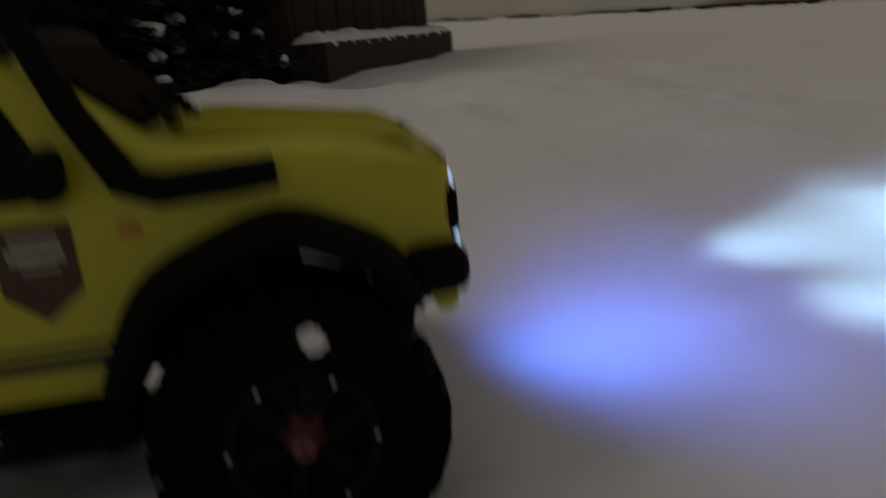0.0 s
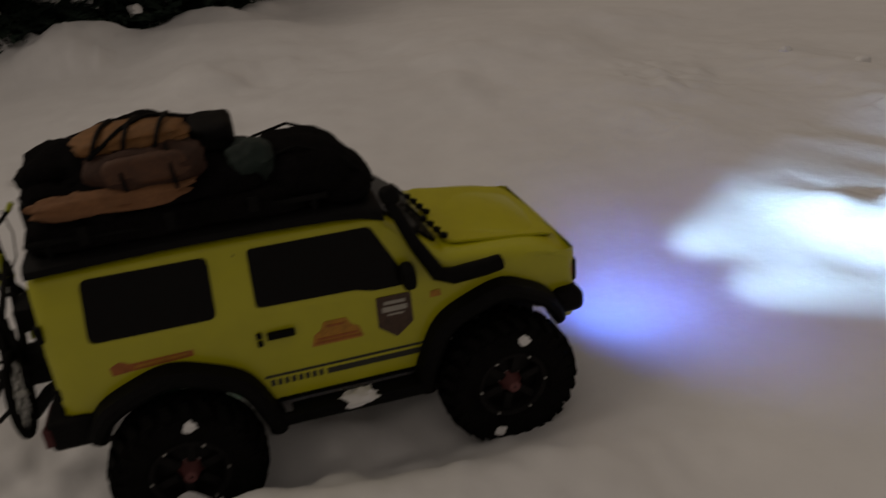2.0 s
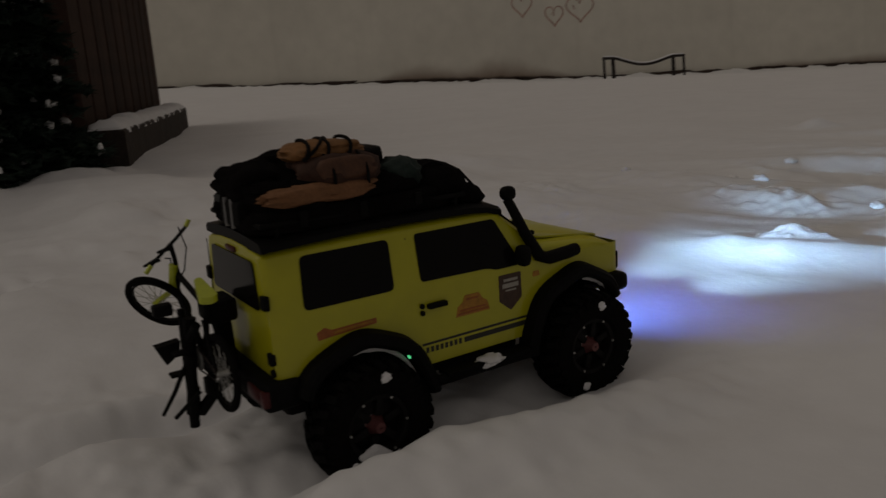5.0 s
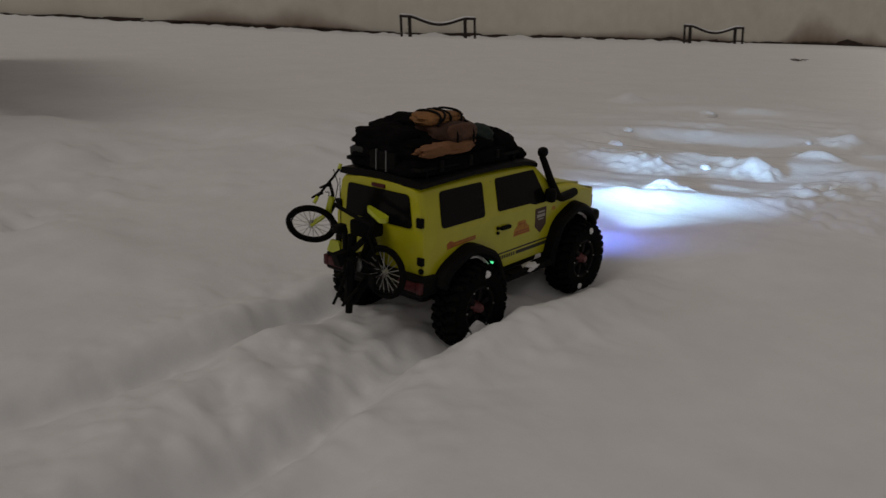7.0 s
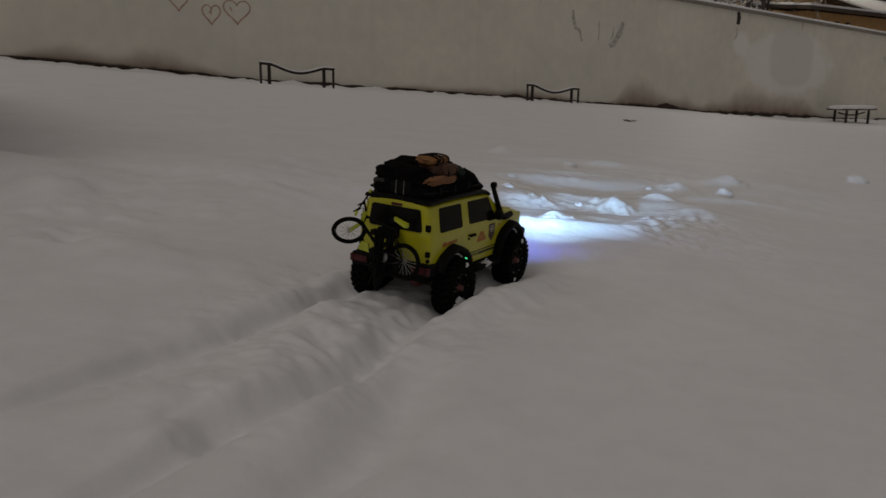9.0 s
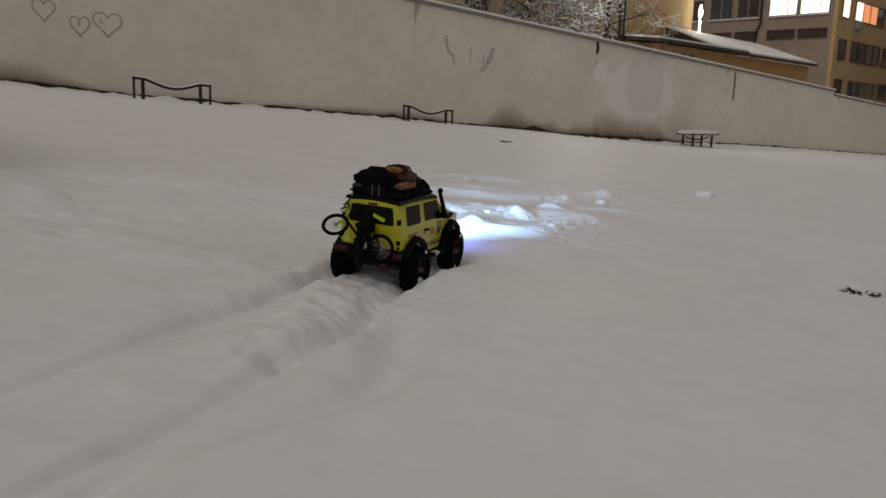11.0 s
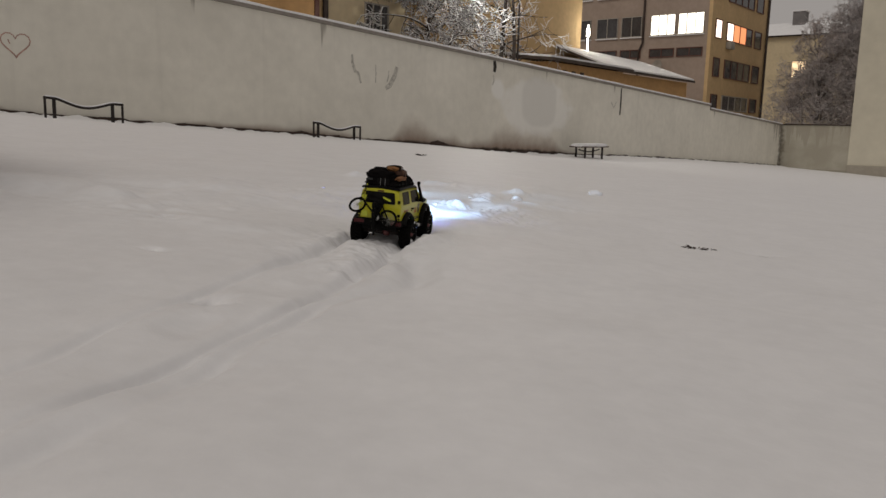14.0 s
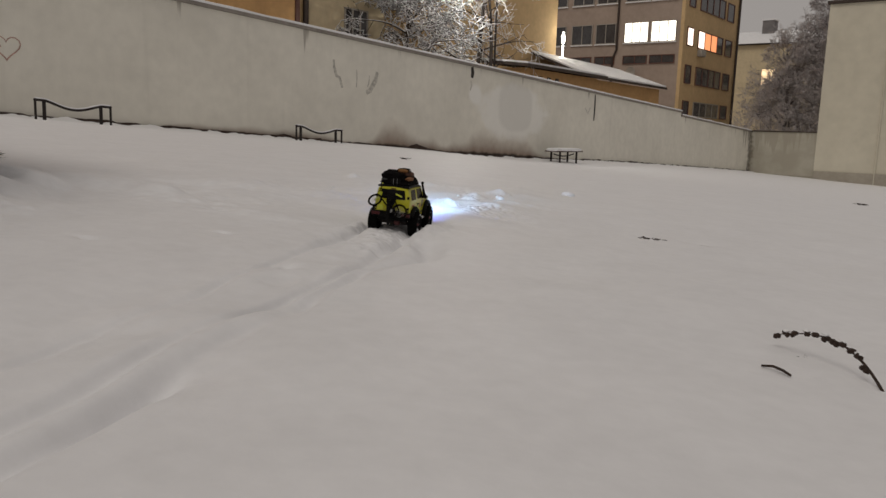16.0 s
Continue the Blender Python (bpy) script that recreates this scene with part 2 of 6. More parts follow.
    hang = op("SUBTRACT", reach, op("SUBTRACT", 3.42, v))
    colour = blend(op("MULTIPLY", ramp(hang, 0.0, 0.5), 0.55), colour, (0.16, 0.135, 0.105))
    # end wall: stains plus an overall darker tone, offsetting the glow that strikes it
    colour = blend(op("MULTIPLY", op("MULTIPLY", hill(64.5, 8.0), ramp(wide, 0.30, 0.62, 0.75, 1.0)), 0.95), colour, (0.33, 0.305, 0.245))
    # ragged darker strip down both walls where they meet at the far corner
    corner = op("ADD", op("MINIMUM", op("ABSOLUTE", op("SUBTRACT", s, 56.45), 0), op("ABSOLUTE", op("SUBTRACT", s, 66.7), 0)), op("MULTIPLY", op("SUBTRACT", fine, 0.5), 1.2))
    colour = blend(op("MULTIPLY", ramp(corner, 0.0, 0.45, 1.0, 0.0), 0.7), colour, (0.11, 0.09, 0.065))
    links.new(colour, b.inputs["Base Color"])
    return m


WALL = wall_material()

# ---------------------------------------------------------------- builders


def mesh_of(bm, mat, smooth=40):
    me = bpy.data.meshes.new("mesh")
    bmesh.ops.recalc_face_normals(bm, faces=bm.faces[:])
    bm.to_mesh(me)
    bm.free()
    me.materials.append(mat)
    if smooth:
        me.shade_smooth()
        me.set_sharp_from_angle(angle=radians(smooth))
    return me


def part(name, bm, mat, parent, label="", smooth=40):
    ob = new(name, mesh_of(bm, mat, smooth))
    ob.parent = parent
    if label:
        tagged(ob, label)
    return ob


def thing(name, m, label, category, group="", bm=None, mat=None, smooth=40):
    ob = new(name, mesh_of(bm, mat, smooth) if bm else None)
    ob.matrix_world = m
    return tagged(ob, label, category, group)


def setting(name, bm, mat, m=None, label="", category="", smooth=40):
    ob = new(name, mesh_of(bm, mat, smooth))
    if m:
        ob.matrix_world = m
    return tagged(ob, label, category, kind="structure")


def box(a, b, bevel=0.0, bm=None, segs=2):
    bm = bm or bmesh.new()
    c = [(p + q) / 2 for p, q in zip(a, b)]
    got = bmesh.ops.create_cube(bm, size=1, matrix=Matrix.Translation(c) @ Matrix.Diagonal([abs(q - p) for p, q in zip(a, b)] + [1]))
    if bevel:
        edges = {e for v in got["verts"] for e in v.link_edges}
        bmesh.ops.bevel(bm, geom=list(edges), offset=bevel, segments=segs, affect="EDGES", profile=0.5)
    return bm


def tube(points, radius, segs=8, bm=None, caps=True):
    """A round tube through points; radius is one number or one for each point."""
    bm = bm or bmesh.new()
    pts = [Vector(p) for p in points]
    rad = radius if isinstance(radius, (list, tuple)) else [radius] * len(pts)
    rings, side = [], None
    for i, p in enumerate(pts):
        way = (pts[min(i + 1, len(pts) - 1)] - pts[max(i - 1, 0)]).normalized()
        if side is None:
            side = way.orthogonal().normalized()
        side = (side - way * side.dot(way)).normalized()
        up = way.cross(side)
        rings.append([bm.verts.new(p + (side * math.cos(k * math.tau / segs) + up * math.sin(k * math.tau / segs)) * rad[i]) for k in range(segs)])
    for a, b in zip(rings, rings[1:]):
        for k in range(segs):
            bm.faces.new((a[k], a[(k + 1) % segs], b[(k + 1) % segs], b[k]))
    if caps and segs > 2:
        bm.faces.new(rings[0][::-1])
        bm.faces.new(rings[-1])
    return bm


def lathe(profile, segs=40, m=Matrix(), bm=None, closed=True):
    """Turns a closed profile of (radius, along x) round the x axis."""
    bm = bm or bmesh.new()
    rings = [[bm.verts.new(m @ Vector((x, r * math.cos(k * math.tau / segs), r * math.sin(k * math.tau / segs)))) for k in range(segs)] for r, x in profile]
    pairs = list(zip(rings, rings[1:])) + ([(rings[-1], rings[0])] if closed else [])
    for a, b in pairs:
        for k in range(segs):
            bm.faces.new((a[k], a[(k + 1) % segs], b[(k + 1) % segs], b[k]))
    return bm


def slab(outline, place, thick, bm=None):
    """A plate: outline of 2D points, place(u, v, w) puts them in space with w from 0 to thick."""
    bm = bm or bmesh.new()
    lo = [bm.verts.new(place(u, v, 0.0)) for u, v in outline]
    hi = [bm.verts.new(place(u, v, thick)) for u, v in outline]
    bm.faces.new(hi)
    bm.faces.new(lo[::-1])
    for i in range(len(lo)):
        j = (i + 1) % len(lo)
        bm.faces.new((lo[i], lo[j], hi[j], hi[i]))
    return bm


def rounded(points, r, n=4):
    """A polygon with its corners rounded."""
    out, count = [], len(points)
    for i in range(count):
        p, a, b = Vector(points[i]), Vector(points[i - 1]), Vector(points[(i + 1) % count])
        da, db = (a - p), (b - p)
        k = min(r, da.length * 0.45, db.length * 0.45)
        s, e = p + da.normalized() * k, p + db.normalized() * k
        for j in range(n + 1):
            t = j / n
            q = s * (1 - t) ** 2 + p * 2 * t * (1 - t) + e * t * t
            out.append((q.x, q.y))
    return out


def blob(centre, radii, power=2.6, rough=0.08, seed=0, res=3, freq=None, bm=None):
    """A soft lumpy body: a rounded box or pillow with dents."""
    bm = bm or bmesh.new()
    got = bmesh.ops.create_icosphere(bm, subdivisions=res, radius=1)
    c, rr = Vector(centre), Vector(radii)
    for v in got["verts"]:
        d = v.co.normalized()
        k = (abs(d.x) ** power + abs(d.y) ** power + abs(d.z) ** power) ** (-1 / power)
        wob = 1 + rough * (noise.noise(d * (freq or 2.2) + Vector((seed * 7.3, seed * 3.1, 0))) + 0.5 * noise.noise(d * 5.5 + Vector((0, seed * 5.7, 0))))
        p = d * k * wob
        v.co = c + Vector((p.x * rr.x, p.y * rr.y, p.z * rr.z))
    return bm


def lattice(size, seed):
    return np.random.RandomState(seed).rand(size, size)


TABLE = lattice(256, 5)


def field(x, y, scale, seed=0):
    """Smooth noise from -1 to 1 over arrays; scale is the size of its lumps in metres."""
    u, v = x / scale + seed * 17.31, y / scale + seed * 9.77
    i, j = np.floor(u).astype(int), np.floor(v).astype(int)
    a, b = u - i, v - j
    a, b = a * a * a * (a * (a * 6 - 15) + 10), b * b * b * (b * (b * 6 - 15) + 10)
    t = lambda p, q: TABLE[p % 256, q % 256]
    return 2 * ((t(i, j) * (1 - a) + t(i + 1, j) * a) * (1 - b) + (t(i, j + 1) * (1 - a) + t(i + 1, j + 1) * a) * b) - 1


def smooth01(a, b, v):
    t = np.clip((v - a) / (b - a), 0, 1)
    return t * t * (3 - 2 * t)

# ---------------------------------------------------------------- snow-covered ground


def rut(x, y, path_x, half, depth, lo, hi, seed):
    """A wheel rut along y between lo and hi: a soft trough between lumpy shoulders."""
    off = x - path_x - 0.012 * field(x * 0, y, 0.23, seed) - 0.020 * field(x * 0, y, 0.8, seed + 10) * smooth01(-0.2, -0.7, y)
    wide = half * (1.02 + 0.22 * field(x, y, 0.38, seed + 1)) * (1 - 0.46 * smooth01(-0.55, -1.3, y))
    along = smooth01(lo - 0.25, lo + 0.05, y) * (1 - smooth01(hi - 0.05, hi + 0.06, y))
    near = smooth01(-0.95, -0.25, y)
    trough = np.exp(-np.abs(off / (wide * 1.08)) ** 2.05) * (1 + 0.26 * field(x, y, 0.34, seed + 2) + 0.06 * field(x, y, 0.2, seed + 8))
    trough = trough * (1 + 0.75 * field(x * 0.3, y, 0.24, seed + 13) * smooth01(-0.7, -1.3, y))
    side = np.exp(-((np.abs(off) - wide * 1.85) / (wide * 0.75)) ** 2)
    lumps = 0.30 + 0.80 * field(x, y * 0.42, 0.13, seed + 3) + 0.30 * field(x, y * 0.6, 0.055, seed + 4)
    edge = np.exp(-((np.abs(off) - wide * 1.3) / (wide * 0.6)) ** 2)
    crumb = edge * near * (0.12 * np.clip(field(x, y, 0.040, seed + 5), 0, 1) + 0.04 * np.abs(field(x, y, 0.018, seed + 6)))
    return along * depth * (-trough * (1 - 0.30 * smooth01(-0.34, -0.16, y)) + (0.14 + 0.12 * near) * side * lumps + crumb)


def bump(x, y, cx, cy, rx, ry, h, seed=0, power=2.0):
    d = np.sqrt(((x - cx) / rx) ** 2 + ((y - cy) / ry) ** 2)
    d = d * (1 + 0.30 * field(x, y, (rx + ry) * 0.45, seed) + 0.16 * field(x, y, (rx + ry) * 0.16, seed + 1) + 0.10 * field(x, y, max(0.022, (rx + ry) * 0.10), seed + 2))
    return h * np.exp(-d ** power)


def snow_height(x, y):
    far = np.sqrt(x * x + y * y)
    h = 0.018 + 0.010 * field(x, y, 0.46, 1) + (0.003 * field(x, y, 0.15, 2) + 0.0010 * field(x, y, 0.045, 3)) * np.exp(-(far / 1.6) ** 2)
    h = h + 0.03 * field(x, y, 2.6, 4) * smooth01(0.8, 3.5, far) + 0.05 * field(x, y, 8.0, 5) * smooth01(5, 14, far)
    # deeper untouched snow ahead of the car and on its left
    h = h + (0.032 * smooth01(0.24, 0.46, y) * smooth01(0.75, 0.25, x) + 0.014 * smooth01(-0.16, -0.40, x) * (1 - smooth01(0.24, 0.46, y))) * np.exp(-(far / 3.5) ** 4)
    bend = 0.10 * smooth01(-1.0, -2.3, y)
    deep = 1.02 - 0.66 * smooth01(-0.45, -1.2, y) - 0.06 * smooth01(-1.3, -2.4, y)
    h = h + rut(x, y, -0.118 + bend * 0.5, 0.027, 0.032, -3.6, -0.06, 11) * deep
    h = h + rut(x, y, 0.092 + 0.04 * smooth01(-0.3, -0.6, y) - 0.03 * smooth01(-1.6, -2.2, y), 0.031, 0.038, -3.6, -0.06, 21) * deep
    h = h + rut(x, y, 0.225 + 0.085 * smooth01(-0.38, -0.80, y) - 0.115 * smooth01(-0.85, -1.3, y), 0.046, 0.030, -3.4, -0.40, 31) * smooth01(-0.36, -0.62, y) * (1.2 - 0.85 * smooth01(-0.75, -1.10, y) + 0.35 * smooth01(-1.15, -1.40, y) - 0.5 * smooth01(-1.7, -1.9, y) + 0.8 * smooth01(-2.0, -2.2, y))
    h = h + rut(x, y, 0.100, 0.030, 0.020, -0.1, 0.19, 41) + rut(x, y, -0.100, 0.030, 0.020, -0.1, 0.19, 51)
    # churned snow between and beside the wheels
    churn = np.exp(-((x - 0.02) / 0.26) ** 4) * smooth01(-1.1, -0.3, y) * (1 - smooth01(0.0, 0.3, y))
    h = h + churn * (0.012 * field(x, y, 0.10, 6) + 0.007 * np.clip(field(x, y, 0.045, 7), 0, 1) + 0.003 * field(x, y, 0.018, 18))
    h = h + bump(x, y, -0.02, -0.36, 0.06, 0.16, 0.010, 61) + bump(x, y, 0.185, 0.00, 0.045, 0.16, 0.022, 62) + bump(x, y, 0.178, -0.20, 0.04, 0.12, 0.014, 63) + bump(x, y, 0.20, 0.17, 0.045, 0.07, 0.012, 67)
    h = h + bump(x, y, -0.62, -0.34, 0.30, 0.10, 0.020, 64) - bump(x, y, -0.80, -0.36, 0.07, 0.04, 0.03, 65) + bump(x, y, -1.25, -0.12, 0.22, 0.12, 0.035, 66)
    h = h + bump(x, y, 0.0, -0.56, 0.05, 0.09, 0.010, 101) + bump(x, y, -0.01, -0.80, 0.05, 0.08, 0.008, 103) - bump(x, y, 0.10, -0.80, 0.05, 0.035, 0.022, 105) - bump(x, y, 0.31, -0.79, 0.045, 0.06, 0.008, 109) - bump(x, y, -0.04, -1.39, 0.035, 0.06, 0.020, 111) - bump(x, y, 0.03, -0.48, 0.03, 0.025, 0.012, 107)
    # wheel-dug dents and soft clods along the old tracks
    trail = np.exp(-((x - 0.08) / 0.24) ** 4) * smooth01(-0.30, -0.55, y) * smooth01(-3.4, -2.2, y)
    h = h + trail * (0.011 * field(x, y * 0.6, 0.17, 24) - 0.014 * np.clip(field(x, y * 0.5, 0.11, 25) - 0.15, 0, 1))
    # ploughed ridges and old prints ahead of the car
    ahead = smooth01(0.42, 0.8, y) * (1 - smooth01(2.2, 3.2, y)) * np.exp(-((x + 0.12) / 0.75) ** 4)
    along, across = 0.85 * x + 0.5 * y, 0.85 * y - 0.5 * x
    ridge = 1 - np.sqrt(field(along * 0.24, across + 0.04 * field(x, y, 0.3, 15), 0.24, 8) ** 2 + 0.01)
    h = h + ahead * (0.050 * (ridge - 0.55) + 0.005 * field(along * 0.35, across, 0.07, 9) + 0.005 * field(x, y, 0.045, 16) * smooth01(0.0, 0.5, field(x, y, 0.3, 17)))
    crust = smooth01(0.0, 0.5, field(x, y, 0.24, 19)) * np.exp(-((y - 0.75) / 0.55) ** 4)
    h = h + ahead * crust * (0.012 * np.abs(field(x, y, 0.045, 20)) + 0.006 * field(x, y, 0.022, 23))
    for k, (cx, cy, rx, ry, hh) in enumerate(((-0.03, 0.74, 0.030, 0.030, 0.024), (0.015, 1.19, 0.05, 0.045, 0.045), (0.12, 1.42, 0.05, 0.04, 0.028), (0.09, 1.86, 0.06, 0.05, 0.034),
                                              (-0.25, 1.03, 0.10, 0.04, 0.020), (-0.70, 1.12, 0.22, 0.09, 0.022), (-0.50, 1.40, 0.09, 0.05, 0.022), (0.23, 2.19, 0.06, 0.05, 0.034),
                                              (-0.66, 0.66, 0.20, 0.12, 0.020), (-0.36, 2.36, 0.12, 0.06, 0.030), (0.30, 1.25, 0.07, 0.04, 0.020),
                                              (-1.02, 2.45, 0.06, 0.06, 0.045), (0.31, 3.25, 0.10, 0.08, 0.03), (-0.42, 2.75, 0.12, 0.06, 0.025))):
        h = h + bump(x, y, cx, cy, rx, ry, hh, 70 + 2 * k, 1.8)
    # lumpy bank along the foot of the spruces
    for k, (cx, cy, r, hh) in enumerate(((-2.22, -0.02, 0.16, 0.05), (-1.95, -0.42, 0.14, 0.06), (-1.72, -0.76, 0.16, 0.06), (-1.52, -1.10, 0.15, 0.07), (-2.45, 0.16, 0.12, 0.03), (-1.38, -1.5, 0.18, 0.08), (-1.72, -0.45, 0.12, 0.06))):
        h = h + bump(x, y, cx, cy, r, r * 0.85, hh, 120 + 2 * k, 2.4)
    # small prints and dents in the open snow
    for cx, cy, r in ((1.24, 0.86, 0.05), (1.56, 0.80, 0.04), (-0.5, -0.9, 0.03), (1.4, 2.2, 0.06), (-0.75, -1.4, 0.035), (-0.02, -1.37, 0.025)):
        h = h - bump(x, y, cx, cy, r, r * 0.6, 0.025, 3)
    # bank of cleared snow under the spruce
    bank = smooth01(-0.95, -1.7, x) * (1 - smooth01(-0.75, 0.0, y + 0.30 * (x + 1.3))) * smooth01(-5.5, -4.0, y) * (1 - smooth01(3.2, 5.0, -x))
    h = h + bank * (0.02 + 0.03 * field(x, y, 0.5, 12) + 0.015 * field(x, y, 0.2, 13))
    h = h + bump(x, y, -1.35, 0.62, 0.45, 0.35, 0.055, 90) + bump(x, y, -1.75, 0.02, 0.40, 0.30, 0.06, 92) + bump(x, y, -1.0, 0.25, 0.25, 0.2, 0.03, 94)
    # the yard sinks a little towards its wall and far corner
    s = 0.454 * (x + 12.17) + 0.891 * (y - 12.93)
    h = h + 0.016 * (np.sqrt(np.clip(s, -14, 60) ** 2 + 2) - np.clip(s, -14, 60)) * smooth01(5, 16, far)
    h = h - (0.15 + 0.0042 * np.clip(s, -10, 70) + 0.19 * np.exp(-((s - 19) / 9) ** 2)) * smooth01(6, 18, far)
    return h


def graded(core, mid, reach, growth=1.075):
    """Grid lines: 6 mm apart in the core, 11 mm in the middle, then ever wider out to reach."""
    lines = [np.arange(core[0], core[1], 0.006), np.arange(mid[0], core[0] - 0.004, 0.011), np.arange(core[1], mid[1], 0.011)]
    d, pos, out = 0.011, 0.0, []
    while pos < reach:
        d *= growth
        pos += d
        out.append(pos)
    return np.sort(np.concatenate(lines + [mid[0] - np.array(out), mid[1] + np.array(out)]))


def ground():
    xs, ys = graded((-0.42, 0.42), (-1.25, 0.75), 900), graded((-1.05, 0.85), (-2.6, 1.9), 900)
    gx, gy = np.meshgrid(xs, ys)
    gz = snow_height(gx, gy)
    n, m = len(xs), len(ys)
    verts = np.stack([gx, gy, gz], -1).reshape(-1, 3)
    i = (np.arange(m - 1)[:, None] * n + np.arange(n - 1)[None]).reshape(-1)
    faces = np.stack([i, i + 1, i + n + 1, i + n], 1)
    me = bpy.data.meshes.new("ground")
    me.vertices.add(len(verts))
    me.vertices.foreach_set("co", verts.ravel())
    me.loops.add(faces.size)
    me.loops.foreach_set("vertex_index", faces.ravel())
    me.polygons.add(len(faces))
    me.polygons.foreach_set("loop_start", np.arange(0, faces.size, 4))
    me.update(calc_edges=True)
    me.shade_smooth()
    me.materials.append(SNOW)
    ob = new("ground", me)
    ob.matrix_world = SLOPE
    return tagged(ob, "trampled and rutted fresh snow covering the sloping yard", "snow", kind="structure")


ground()


def on_snow(x, y, lift=0.0):
    """A place on the snow near the car, in the yard's tilted frame."""
    return Vector((x, y, float(snow_height(np.array([x]), np.array([y]))[0]) + lift))


# ---------------------------------------------------------------- yard wall (local x along it, y beyond it)
FOOT, TOP = (lambda s: 0.46 - 0.0432 * s - 0.19 * math.exp(-((s - 19) / 9) ** 2) + 0.016 * (-s + math.sqrt(s * s + 2))), (lambda s: 3.93 - 0.0424 * s)


def sloped_wall(bm, s0, s1, y0, y1, low, high, uv_from=None):
    """A wall between s0 and s1 whose foot and top follow the slope; UV holds metres along and metres above the snow."""
    uv = bm.loops.layers.uv.verify()
    n = max(1, int((s1 - s0) / 2))
    for i in range(n):
        a, b = s0 + (s1 - s0) * i / n, s0 + (s1 - s0) * (i + 1) / n
        q = [(s, y, z(s)) for y in (y0, y1) for s, z in ((a, low), (b, low), (b, high), (a, high))]
        v = [bm.verts.new(p) for p in q]
        quads = [(0, 1, 2, 3), (5, 4, 7, 6), (3, 2, 6, 7), (1, 0, 4, 5)]
        if i == 0:
            quads.append((4, 0, 3, 7))
        if i == n - 1:
            quads.append((1, 5, 6, 2))
        for f in quads:
            face = bm.faces.new([v[k] for k in f])
            for loop in face.loops:
                c = loop.vert.co
                loop[uv].uv = (c.x + c.y, c.z - FOOT(c.x))
    return bm


TOP2 = lambda s: TOP(s) - 0.24 - 0.004 * (s - 41)
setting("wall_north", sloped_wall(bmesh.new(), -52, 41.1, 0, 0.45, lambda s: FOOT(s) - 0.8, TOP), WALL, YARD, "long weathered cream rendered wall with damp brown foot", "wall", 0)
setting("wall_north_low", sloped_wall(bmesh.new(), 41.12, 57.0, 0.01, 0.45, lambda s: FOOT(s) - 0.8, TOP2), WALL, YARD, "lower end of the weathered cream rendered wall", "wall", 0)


def coping(name, s0, s1, top):
    """A projecting cap stone course with snow lying on it."""
    bm = bmesh.new()
    sloped_wall(bm, s0, s1, -0.07, 0.52, lambda s: top(s) + 0.003, lambda s: top(s) + 0.10)
    cap = setting(name, bm, material(name + "_stone", (0.24, 0.215, 0.19), 0.9, vary=0.2, scale=1.5, bump=0.006, bump_scale=20), YARD, "dark weathered coping along the wall top", "coping", 0)
    bm = bmesh.new()
    n = int((s1 - s0) / 0.45)
    rows = []
    for i in range(n + 1):
        s = s0 + (s1 - s0) * i / n
        z = top(s) + 0.104
        w = 0.02 * noise.noise((s * 1.1, 0, 0))
        hgt = 0.085 + 0.03 * noise.noise((s * 0.8, 3, 0))
        rows.append([bm.verts.new((s, y, z + k)) for y, k in ((-0.06 + w, 0), (-0.055 + w, hgt * 0.7), (0.02, hgt), (0.40, hgt), (0.50, hgt * 0.6), (0.51, 0))])
    for a, b in zip(rows, rows[1:]):
        for k in range(5):
            bm.faces.new((a[k], b[k], b[k + 1], a[k + 1]))
    ob = part("snow_cap", bm, SNOW_FAR, cap, "snow lying along the coping")
    return cap


coping("coping", -52, 41.15, TOP)
coping("coping_low", 41.16, 57.0, TOP2)

# short end wall and the blank gable that closes the yard on the far side
bm = bmesh.new()
uv = bm.loops.layers.uv.verify()
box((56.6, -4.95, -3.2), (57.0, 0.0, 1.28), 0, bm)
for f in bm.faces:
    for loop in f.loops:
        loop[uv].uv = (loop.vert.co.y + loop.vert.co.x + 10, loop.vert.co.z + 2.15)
end_wall = setting("wall_east", bm, WALL, YARD, "short stained end wall of the yard, toned darker overall", "wall", 0)
part("coping", box((56.52, -4.95, 1.283), (57.08, 0.0, 1.37), 0.02), METAL_ROOF, end_wall)
gable = thing("gable_building", YARD, "tall blank cream gable wall of a neighbouring building", "building")
part("wall", box((56.6, -30, -3.5), (74, -4.96, 10.9)), CREAM, gable, smooth=0)
part("plinth", box((56.45, -30, -3.5), (56.6, -4.98, -1.65), 0.03), material("grey_plinth", (0.33, 0.30, 0.25), 0.9, vary=0.12, scale=0.6, bump=0.01, bump_scale=8), gable)
part("roof_edge", box((56.4, -30.1, 10.9), (74.2, -4.8, 11.15), 0.03), METAL_ROOF, gable)
part("downpipe", tube([(56.5, -9.2, 11.0), (56.5, -9.2, -2.5)], 0.06), CREAM, gable)

# damage and old paint on the wall
def wall_stroke(pts, width, mat, name, parent, proud=0.004):
    """A painted stroke lying on the wall face, through points (along, height)."""
    bm = bmesh.new()
    ring = []
    for i, (s, z) in enumerate(pts):
        a, b = Vector(pts[max(i - 1, 0)]), Vector(pts[min(i + 1, len(pts) - 1)])
        d = (b - a).normalized()
        w = width * (0.55 + 0.45 * math.sin(math.pi * (i + 0.6) / (len(pts) + 0.2)))
        ring.append([bm.verts.new((s - d.y * w * k / 2, -proud, z + d.x * w * k / 2)) for k in (1, -1)])
    for a, b in zip(ring, ring[1:]):
        bm.faces.new((a[0], b[0], b[1], a[1]))
    return part(name, bm, mat, parent)


